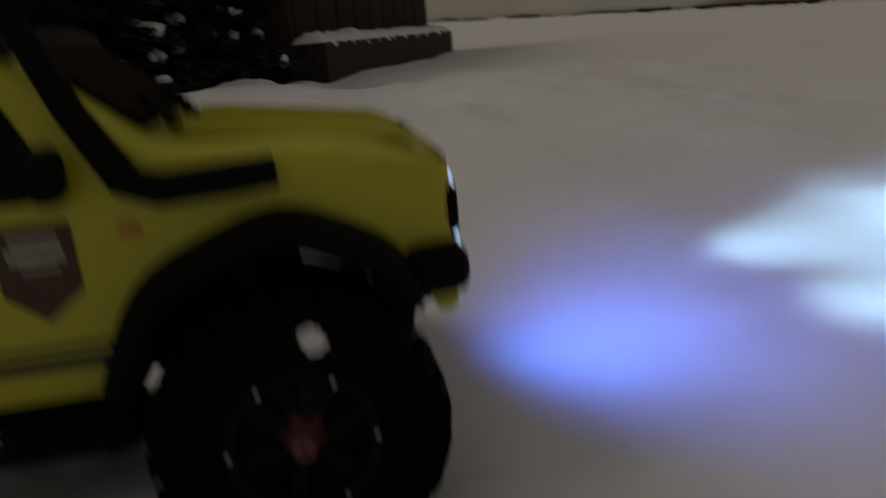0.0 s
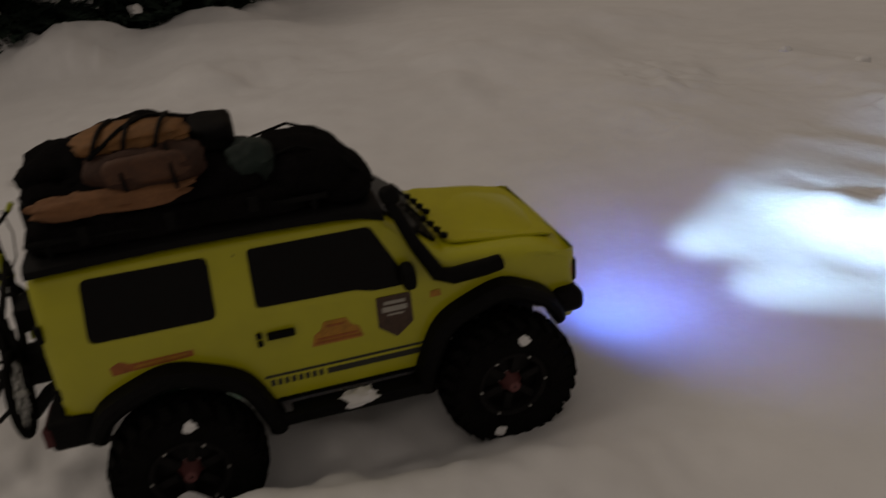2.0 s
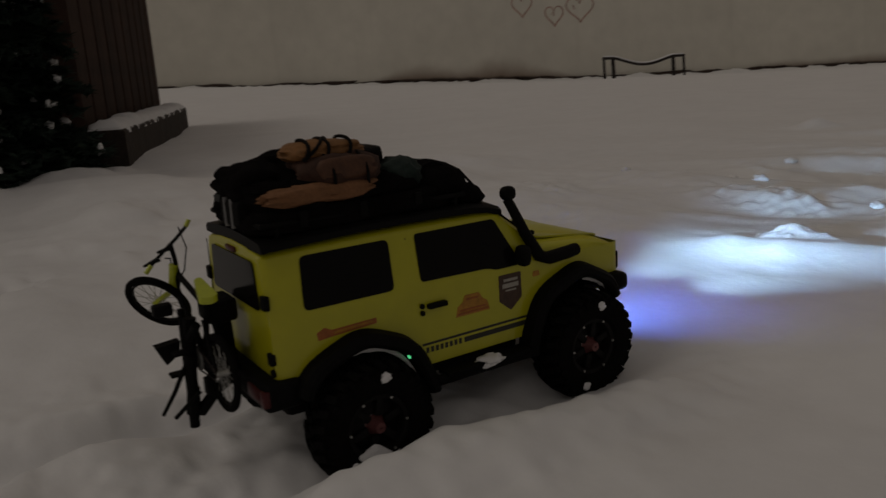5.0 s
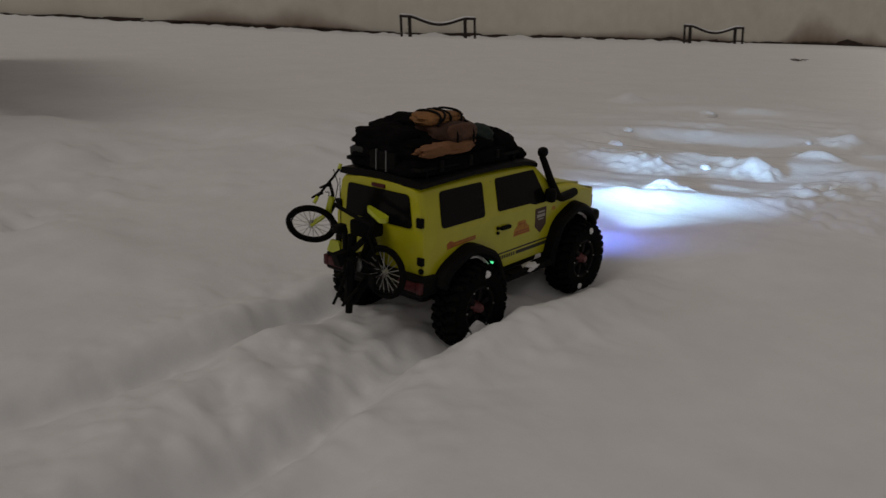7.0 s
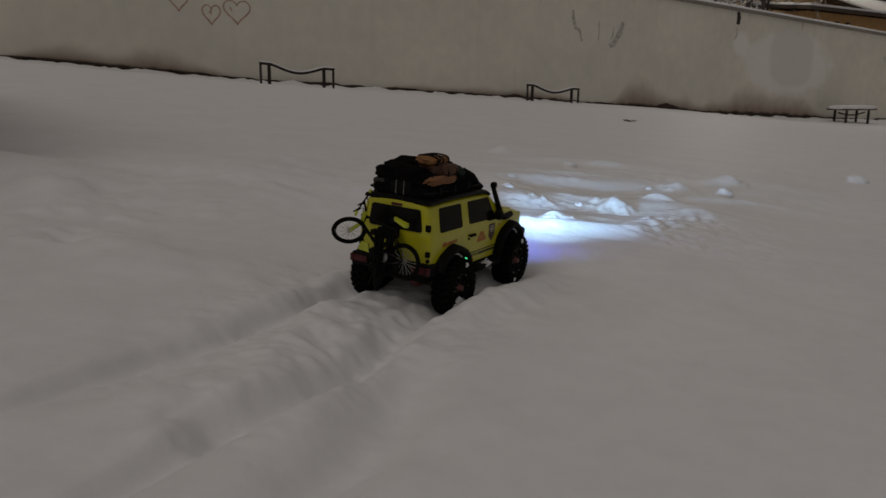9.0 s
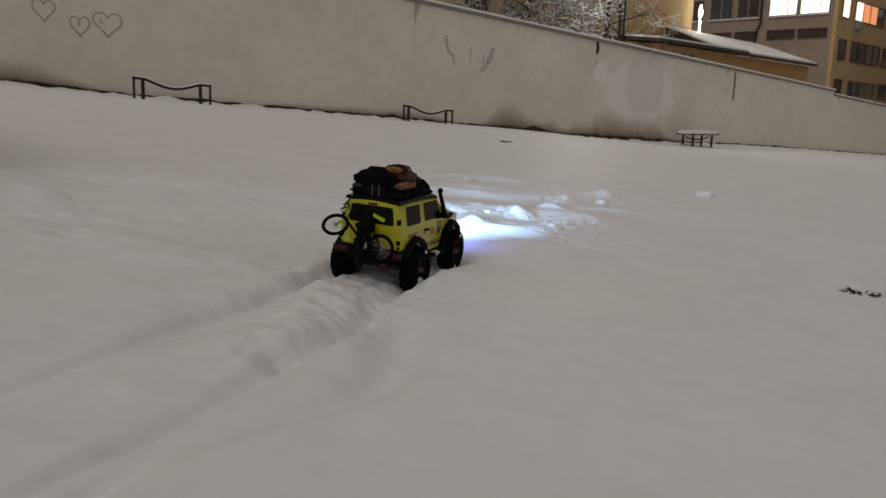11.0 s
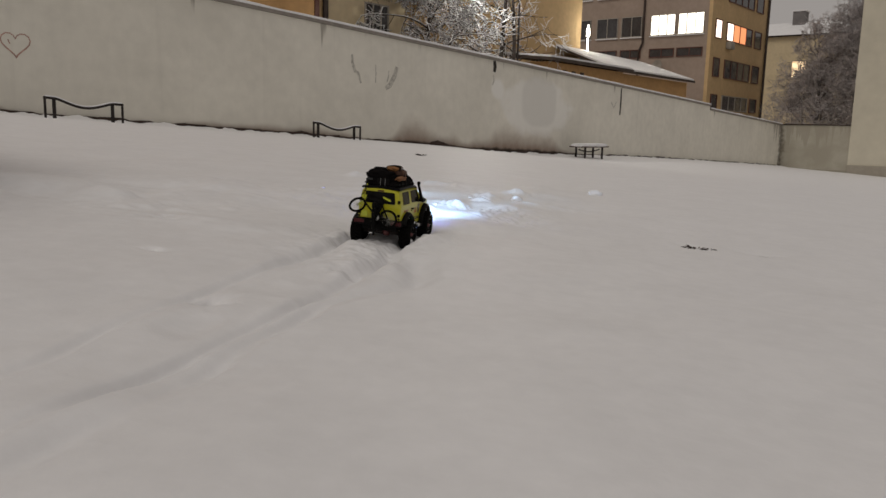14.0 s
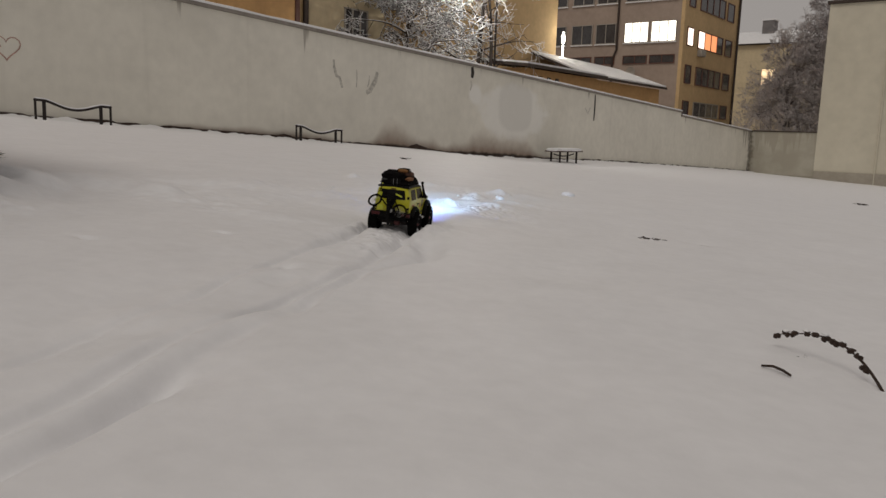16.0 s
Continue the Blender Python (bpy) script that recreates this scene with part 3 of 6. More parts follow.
def heart(s, z, w, h):
    pts = []
    for i in range(25):
        t = math.tau * i / 24
        pts.append((s + w / 2 * math.sin(t) ** 3, z + h * ((13 * math.cos(t) - 5 * math.cos(2 * t) - 2 * math.cos(3 * t) - math.cos(4 * t)) / 29 - 0.05)))
    return pts


paint = tagged(new("wall_paint"), "faded dark red sprayed hearts on the wall", "graffiti")
paint.matrix_world = YARD
wall_stroke(heart(-0.70, 2.13, 0.64, 0.54), 0.035, GRAFFITI, "sprayed_heart", paint)
wall_stroke(heart(-1.30, 2.03, 0.42, 0.44), 0.035, GRAFFITI, "sprayed_heart", paint)
wall_stroke(heart(-2.02, 2.30, 0.46, 0.46), 0.032, GRAFFITI, "sprayed_heart", paint)
wall_stroke([(-1.36, 2.02), (-1.30, 2.10), (-1.31, 1.98)], 0.03, GRAFFITI, "sprayed_line", paint)
wall_stroke([(-0.86, 2.18), (-0.82, 2.08)], 0.03, GRAFFITI, "sprayed_line", paint)
marks = tagged(new("wall_scuffs"), "grey scuffs and cracks on the wall render", "wall damage")
marks.matrix_world = YARD
wall_stroke([(9.70, 2.75), (9.72, 2.5), (9.84, 2.22), (9.98, 2.18), (10.12, 1.85)], 0.12, GREYMARK, "scuff", marks)
wall_stroke([(11.85, 2.5), (11.75, 2.2), (11.5, 1.85), (11.3, 1.74)], 0.20, GREYMARK, "scuff", marks)
wall_stroke([(11.45, 2.35), (11.42, 2.1), (11.36, 1.95)], 0.05, GREYMARK, "scuff", marks)
wall_stroke([(10.80, 2.5), (10.82, 2.2), (10.80, 1.9)], 0.05, GREYMARK, "scuff", marks)
wall_stroke([(17.60, 3.16), (17.66, 2.95), (17.62, 2.72)], 0.22, IRON, "rust_streak", marks)
wall_stroke([(17.55, 2.6), (17.62, 2.4), (17.52, 2.2)], 0.08, GREYMARK, "crack", marks)
wall_stroke([(28.78, 2.66), (28.8, 2.0), (28.76, 1.30)], 0.16, IRON, "rust_streak", marks)
wall_stroke([(27.75, 1.9), (28.05, 1.65), (28.3, 1.95)], 0.09, GREYMARK, "scuff", marks)
# dark holes and moss at the foot of the wall
for s, w, h in ((14.1, 0.7, 0.26), (13.5, 0.4, 0.14), (4.8, 0.5, 0.12), (33.5, 1.3, 0.16), (35.2, 0.5, 0.14), (1.2, 0.3, 0.10), (7.4, 0.8, 0.18), (20.5, 0.9, 0.14)):
    part("soil_clump", blob((s, -0.05, FOOT(s) - 0.06), (w, 0.16, h), 2.0, 0.4, int(s * 10), 3), STALK, marks)


rng = random.Random(8)
bm = bmesh.new()
for k in range(150):
    s = -14 + 71 * (k + rng.random()) / 150
    blob((s, -0.01, FOOT(s) + 0.035), (rng.uniform(0.2, 0.6), 0.09, rng.uniform(0.02, 0.075)), 2.0, 0.5, k, 2, bm=bm)
moss = part("moss_line", bm, STALK, marks, "dark wet moss and litter along the wall foot")
tagged(moss, kind="stuff")


# uneven edge of the snow where it lies against the wall
bm = bmesh.new()
rows = []
for k in range(860):
    q = -14 + 70.4 * k / 859
    up = 0.022 + 0.085 * max(0.0, noise.noise((q * 0.9, 1, 0))) + 0.055 * noise.noise((q * 2.6, 2, 0)) + 0.030 * noise.noise((q * 8.0, 3, 0))
    wide = 0.30 + 0.12 * noise.noise((q * 0.7, 5, 0))
    rows.append([bm.verts.new((q, y, FOOT(q) + z)) for y, z in ((-0.03, -0.25), (-0.05, up), (-0.14, up + 0.012), (-0.14 - wide, up * 0.45 - 0.02), (-0.3 - wide * 1.6, -0.09))])
for a, b in zip(rows, rows[1:]):
    for k in range(4):
        bm.faces.new((a[k], a[k + 1], b[k + 1], b[k]))
bmesh.ops.recalc_face_normals(bm, faces=bm.faces[:])
setting("snow_edge", bm, SNOW, YARD, "ragged edge of snow drifted against the wall", "snow", 180)


# ---------------------------------------------------------------- benches by the wall


def bench(name, s0, s1, y, label):
    z0, z1 = FOOT(s0), FOOT(s1)
    ob = thing(name, YARD, label, "bench", "pipe benches along the wall")
    wide = s1 - s0
    inset = 0.22 / wide
    top = lambda k: (z0 + (z1 - z0) * k) + 0.40
    dip = lambda k: 0.155 * math.sin(math.pi * min(1, max(0, (k - inset) / (1 - 2 * inset)))) ** 1.3
    sag = [(s0 + wide * k, y, top(k) - dip(k)) for k in [i / 24 for i in range(25)]]
    part("seat_bar", tube(sag, 0.030, 8), IRON, ob, "sagging iron pipe bar")
    part("snow_strip", tube([(p[0], y + 0.012, p[2] + 0.032) for p in sag], 0.024, 8), SNOW_FAR, ob, "snow lying on the bar")
    for k, r in ((0, 0.029), (inset, 0.042), (1 - inset, 0.042), (1, 0.029)):
        part("leg", tube([(s0 + wide * k, y + (0.05 if r > 0.03 else 0), top(k)), (s0 + wide * k, y + (0.05 if r > 0.03 else 0), top(k) - 0.9)], r, 8), IRON, ob)
    for k in (0, 1):
        part("elbow", blob((s0 + wide * k, y, top(k)), (0.036, 0.036, 0.036), 2, 0.05, k, 2), IRON, ob)
    return ob


bench("pipe_bench", -0.52, 1.28, -0.9, "sagging dark iron pipe bench capped with snow")
bench("pipe_bench", 7.28, 9.22, -0.9, "sagging dark iron pipe bench beside a damp wall foot")
table = thing("low_table", YARD, "low plank table on thin iron legs under snow", "table")
zt = -0.30
part("top", box((22.8, -1.4, zt), (25.1, -0.6, zt + 0.06), 0.015), PLANK, table)
part("snow_layer", blob((23.95, -1.0, zt + 0.10), (1.17, 0.42, 0.085), 5, 0.06, 3, 4), SNOW_FAR, table, "thick layer of snow on the top")
for s, y in ((22.95, -1.35), (23.35, -0.65), (24.55, -1.35), (24.95, -0.65)):
    part("leg", tube([(s, y, zt), (s, y, zt - 1.15)], 0.05, 8), IRON, table)
part("brace", tube([(23.0 + 1.9 * i / 10, -1.0, zt - 0.10 - 0.10 * math.sin(math.pi * i / 10)) for i in range(11)], 0.03, 6), IRON, table)


# ---------------------------------------------------------------- buildings beyond the wall


def window(parent, face, u0, u1, z0, z1, at, panes=2, lit=None, frame=FRAME, sill=True, rows=1):
    """A window let into a facade. face 'x': the facade lies at x = at, u runs along y; 'y': at y = at, u along x. Both look towards the yard."""
    put = (lambda u, d, z: (at - d, u, z)) if face == "x" else (lambda u, d, z: (u, at - d, z))
    lo, hi = min(u0, u1), max(u0, u1)

    def bar(a, b, c, d, deep, out):
        return [put(a, -deep, c), put(b, out, d)]
    t = 0.07
    bm = bmesh.new()
    us, zs = [lo, lo + t], [z0, z0 + t, z1 - t, z1]
    for k in range(1, panes):
        us += [lo + (hi - lo) * k / panes - t / 2, lo + (hi - lo) * k / panes + t / 2]
    us += [hi - t, hi]
    solid = lambda i, j: 0 <= i < len(us) - 1 and 0 <= j < 3 and (i % 2 == 0 or j != 1)
    corner = {}

    def vert(i, j, out):
        if (i, j, out) not in corner:
            corner[(i, j, out)] = bm.verts.new(put(us[i], 0.09 if out else 0.004, zs[j]))
        return corner[(i, j, out)]
    for i in range(len(us) - 1):
        for j in range(3):
            if solid(i, j):
                ring = [(i, j), (i + 1, j), (i + 1, j + 1), (i, j + 1)]
                bm.faces.new([vert(a, b, 1) for a, b in ring])
                bm.faces.new([vert(a, b, 0) for a, b in ring[::-1]])
                for (a, b), near in (((0, 1), (i, j - 1)), ((1, 2), (i + 1, j)), ((2, 3), (i, j + 1)), ((3, 0), (i - 1, j))):
                    if not solid(*near):
                        bm.faces.new([vert(*ring[a], 1), vert(*ring[a], 0), vert(*ring[b], 0), vert(*ring[b], 1)])
    bmesh.ops.recalc_face_normals(bm, faces=bm.faces[:])
    win = part("window", bm, frame, parent, smooth=0)
    for k in range(panes):
        a, b = lo + (hi - lo) * k / panes, lo + (hi - lo) * (k + 1) / panes
        p, q = bar(a + t / 2, b - t / 2, z0 + t, z1 - t, -0.004, 0.03)
        mat = (lit[k % len(lit)] if lit else None) or PANE
        part("pane", box([min(i, j) for i, j in zip(p, q)], [max(i, j) for i, j in zip(p, q)]), mat, win, "brightly lit pane" if mat is not PANE else "", smooth=0)
    if sill:
        p, q = bar(lo - 0.06, hi + 0.06, z0 - 0.09, z0 - 0.01, -0.004, 0.16)
        part("sill", box([min(i, j) for i, j in zip(p, q)], [max(i, j) for i, j in zip(p, q)], 0), SNOW_FAR, win, "snow-covered sill", smooth=0)
    return win


def at_wall(s, y, z=0.0):
    return YARD @ Matrix.Translation((s, y, z))


# ochre house close behind the wall
house = thing("ochre_house", YARD, "ochre plastered house standing close behind the wall", "house")
part("wall", box((16.9, 10.0, -2), (41.7, 24, 17)), OCHRE, house, smooth=0)
part("wall", box((-30, 9.8, -2), (16.6, 24, 17)), OCHRE2, house, "deeper orange plaster", smooth=0)
part("corner_strip", box((16.62, 9.75, -2), (16.88, 10.0, 17)), DARKFRAME, house)
part("downpipe", tube([(17.35, 9.85, 17), (17.35, 9.85, 0)], 0.14, 10), METAL_ROOF, house)
part("wall_panel", box((17.6, 9.93, -2), (23.0, 10.0, 17)), PALE, house, "paler plaster panel round the window", smooth=0)
for s in (20.0,):
    window(house, "y", s, s + 1.7, 4.6, 6.6, 9.93, 3)
    window(house, "y", s, s + 1.7, 8.3, 10.3, 9.93, 3)
window(house, "y", 25.5, 27.0, 8.6, 10.4, 10.0, 2)
lan = part("wall_lantern", tube([(41.75, 9.6, 6.6), (41.75, 9.6, 7.7)], 0.05, 8), IRON, house, "glowing white wall lantern on the corner")
part("lantern_glass", lathe([(0.02, 0), (0.12, 0.15), (0.13, 0.45), (0.05, 0.85), (0.01, 0.9)], 16, Matrix.Translation((41.75, 9.45, 7.0)) @ Matrix.Rotation(-math.pi / 2, 4, "Y"), closed=False), LANTERN, lan, "glowing lantern glass")
part("lantern_glass", tube([(41.75, 9.45, 6.95), (41.75, 9.45, 5.8)], 0.055, 8), LANTERN, lan, "glowing tube below the lantern")

# globe lamp in the courtyard behind the wall, below the snowy tree
post = thing("courtyard_lamp", at_wall(24.05, 3.3), "white globe lamp on a tall iron post behind the wall", "lamp")
part("post", tube([(0, 0, -2), (0, 0, 7.5), (-0.3, 0, 8.15), (-1.0, 0, 8.4), (-1.8, 0, 8.3)], [0.06, 0.05, 0.045, 0.04, 0.035], 8), IRON, post)
part("globe", blob((-1.85, 0, 8.12), (0.17, 0.17, 0.16), 2, 0, 1, 3), LANTERN, post, "glowing white globe")

# low ochre outbuildings with snow on their roofs


def outbuilding(s0, s1, y0, y1, eave, ridge, label):
    ob = thing("outbuilding", YARD, label, "outbuilding", "low outbuildings behind the wall")
    part("wall", box((s0, y0, -2), (s1, y1, eave)), OCHRE2, ob, smooth=0)
    roof = bmesh.new()
    slab(((s0 - 0.4, y0 - 0.5), (s1 + 0.4, y0 - 0.5), (s1 + 0.1, y1), (s0 - 0.4, y1)), lambda u, v, w: (u, v, eave + 0.004 + (ridge - eave) * (v - y0 + 0.5) / (y1 - y0 + 0.5) * (1 - max(0, (u - s1 + 0.2)) * 0.4) + w), 0.16, roof)
    r = part("roof", roof, METAL_ROOF, ob, "dark sheet-metal roof", smooth=0)
    sn = bmesh.new()
    slab(((s0 - 0.35, y0 - 0.42), (s1 + 0.33, y0 - 0.42), (s1 + 0.05, y1), (s0 - 0.35, y1)), lambda u, v, w: (u, v, eave + 0.168 + (ridge - eave) * (v - y0 + 0.5) / (y1 - y0 + 0.5) * (1 - max(0, (u - s1 + 0.2)) * 0.4) + w), 0.10, sn)
    part("snow_cover", sn, SNOW_FAR, r, "snow lying on the roof", smooth=0)
    return ob


shed = outbuilding(26.4, 34.8, 3.0, 5.6, 3.95, 4.25, "low ochre outbuilding with a dark eave and thin snow")
for s in (27.0, 27.9, 28.8, 29.7):
    part("wall_vent", box((s, 2.95, 3.0), (s + 0.35, 3.0, 3.6), 0.01), METAL_ROOF, shed)
outbuilding(38.6, 51.6, 6.0, 9.9, 4.35, 6.0, "low ochre outbuilding with a snowy lean-to roof")

# office block, its taupe end to the yard and its yellow flank along the wall
block = thing("office_block", YARD, "four-storey block with taupe end and yellow flank", "building")
part("wall", box((58.62, 7.1, -3), (73.5, 26, 16.4)), OCHRE, block, smooth=0)
part("end_wall", box((58.5, 7.35, -3), (58.618, 26, 16.4)), TAUPE, block, "taupe plaster end wall", smooth=0)
part("corner_strip", box((58.46, 7.02, -3), (58.78, 7.34, 16.4), 0.02), OCHRE, block)
part("roof", box((58.2, 6.8, 16.4), (73.9, 26.2, 16.7), 0.03), METAL_ROOF, block)
part("downpipe", tube([(58.38, 13.25, 16.4), (58.38, 13.25, 8.4), (58.38, 13.6, 7.6), (58.38, 13.6, -2)], 0.10, 8), METAL_ROOF, block)
for z, kinds in ((5.6, None), (8.98, (LITPANE, LITPANE)), (12.6, None)):
    for k, (a, b) in enumerate(((7.67, 10.02), (10.25, 12.59), (13.42, 15.46), (15.81, 17.99), (18.6, 20.8), (21.2, 23.4))):
        if z < 6:
            window(block, "x", a, b, 7.08, 7.86, 58.5, 2, None, DARKFRAME, False)
        else:
            window(block, "x", a, b, z, z + 1.82, 58.5, 3 if kinds and k < 2 else 2, kinds if k < 2 else None)
for z, hgt in ((12.05, 1.75), (8.70, 1.60), (5.40, 1.65), (2.55, 1.35)):
    lit = z == 8.70
    window(block, "y", 59.5, 61.0, z, z + hgt, 7.1, 1, (ROSE,) if lit else None, DARKFRAME, False)
    window(block, "y", 62.2, 68.9, z, z + hgt, 7.1, 4, (ROSE, CURTAIN, CURTAIN, PANE) if lit else None, DARKFRAME if z > 3 else FRAME, False)
    window(block, "y", 69.6, 71.6, z, z + hgt, 7.1, 1, None, DARKFRAME, False)
part("air_conditioner", box((62.3, 6.65, 8.0), (63.4, 7.1, 8.6), 0.04), FRAME, block)
part("satellite_dish", lathe([(0.02, 0.16), (0.25, 0.1), (0.42, 0.0), (0.44, -0.03), (0.25, 0.07), (0.02, 0.13)], 18, Matrix.Translation((58.15, 11.6, 6.4))), FRAME, block)
part("downpipe", tube([(72.9, 6.95, 16.4), (72.9, 6.95, -2)], 0.12, 8), METAL_ROOF, block)

# pale house far behind the trees
far = thing("far_house", YARD, "pale yellow house with snowy roof behind trees", "house")
part("wall", box((95, -14, -5), (110, 30, 12.6)), PALE, far, smooth=0)
froof = bmesh.new()
slab(((-14.5, 12.6), (30.5, 12.6), (30, 14.6), (-13.5, 14.6)), lambda u, v, w: (94.5 + (v - 12.6) * 2.2 + w, u, v), 0.6, froof)
fr = part("roof", froof, METAL_ROOF, far, smooth=0)
part("snow_cover", slab(((-14.3, 12.7), (30.3, 12.7), (29.9, 14.7), (-13.4, 14.7)), lambda u, v, w: (94.3 + (v - 12.6) * 2.2 + w, u, v + 0.05), 0.2), SNOW_FAR, fr, smooth=0)
for y, w, top in ((4.2, 0.5, 15.4), (11.2, 0.75, 16.0), (-1.5, 0.7, 16.0)):
    ch = part("chimney", box((98, y - w, 13.0), (99.6, y + w, top), 0.05), CHIMNEY, far)
    part("chimney_cap", box((97.9, y - w - 0.1, top), (99.7, y + w + 0.1, top + 0.15), 0.03), SNOW_FAR, ch)
for y, lit in ((9.0, True), (5.6, False), (2.0, False), (-1.6, True), (-5, False)):
    for z in (3.4, 7.6):
        window(far, "x", y, y + 1.7, z, z + 2.0, 95, 2, (WARMPANE, WARMPANE) if lit and z > 5 and y > 0 or (not lit and y == 2.0 and z < 5) else None)

# ---------------------------------------------------------------- the model car, in its own frame: y forward, x to its right
car = thing("toy_off_road_car", SLOPE, "muddy lime-yellow model off-road car parked in deep snow", "toy car")
FW, RW = (0.140, 0.0600), (-0.131, 0.0510)      # wheel centres: y, z
FA, RA = (0.142, 0.0695), (-0.130, 0.0580)      # wheel-arch centres: y, z
RADIUS = 0.0600


def half_width(z, y=0.0):
    """Half the body's width at a height: upright below the belt line, leaning in above it."""
    w = 0.0865 if z < 0.160 else 0.0865 - (z - 0.160) / 0.062 * 0.0135
    nose = max(0.0, (y - 0.12) / 0.10)
    tail = max(0.0, (-0.17 - y) / 0.04)
    return w - 0.006 * nose ** 2 - 0.003 * tail ** 2


def arch(y):
    z = 0.083 + (0.012 if y < -0.19 or y > 0.19 else 0)
    for cy, cz, r in ((FA[0], FA[1], 0.0675), (RA[0], RA[1], 0.0655)):
        d = abs(y - cy)
        if d < r:
            z = max(z, cz + math.sqrt(r * r - d * d))
    return z


def top_of(y):
    """Height of the bonnet or the roof line along the car."""
    if y > 0.098:
        t = (y - 0.098) / 0.118
        return 0.1785 - 0.010 * t - 0.016 * t ** 6
    if y > 0.046:
        return 0.1785 + (0.098 - y) / 0.052 * 0.0425
    return 0.221 + 0.002 * math.sin((y + 0.21) / 0.256 * math.pi)


def shell(y0, y1, n):
    bm = bmesh.new()
    rings = []
    for i in range(n + 1):
        y = y0 + (y1 - y0) * i / n
        zb, zt = arch(y), top_of(y)
        zs = [zb + (0.158 - zb) * k / 3 for k in range(4)] + [0.162] + ([0.162 + (zt - 0.006 - 0.162) * k / 2 for k in (1, 2)] if zt > 0.172 else [zt - 0.007, zt - 0.004])
        side = [(half_width(z, y) - (0.0006 if z == 0.158 else 0), z) for z in zs]
        w = half_width(zt, y)
        side += [(w - 0.0025, zt - 0.0018), (w - 0.008, zt), (w * 0.5, zt + 0.0035), (0, zt + 0.0048)]
        rings.append([bm.verts.new((x, y, z)) for x, z in side] + [bm.verts.new((-x, y, z)) for x, z in side[-2::-1]])
    for a, b in zip(rings, rings[1:]):
        for k in range(len(a) - 1):
            bm.faces.new((a[k], a[k + 1], b[k + 1], b[k]))
    return bm, rings


def end_face(bm, ring, lean, depth):
    """Closes an end of the shell with a slightly rounded panel."""
    inner = [bm.verts.new((v.co.x * 0.965, v.co.y + depth, 0.15 + (v.co.z - 0.15) * 0.97)) for v in ring]
    for k in range(len(ring) - 1):
        bm.faces.new((ring[k], ring[k + 1], inner[k + 1], inner[k]))
    bm.faces.new(inner)


bm, rings = shell(-0.206, 0.209, 84)
end_face(bm, rings[0], 0, -0.005)
end_face(bm, rings[-1], 0, 0.004)
part("body", bm, PAINT, car, "lime-yellow painted body shell", 32)
part("bonnet_panel", slab(rounded(((-0.066, 0.103), (0.066, 0.103), (0.060, 0.205), (-0.060, 0.205)), 0.012), lambda u, v, w: (u, v, top_of(v) + 0.0048 * (1 - (u / 0.09) ** 2) + 0.0006 + w), 0.0022), PAINT, car)


def side_plate(name, outline, mat, side, lift=0.0, thick=0.0014, label="", parent=None):
    """A plate lying on the body's side, outline in (y, z)."""
    return part(name, slab(outline, lambda u, v, w: (side * (half_width(v, u) + lift + w - 0.0006), u, v), thick), mat, parent or car, label)


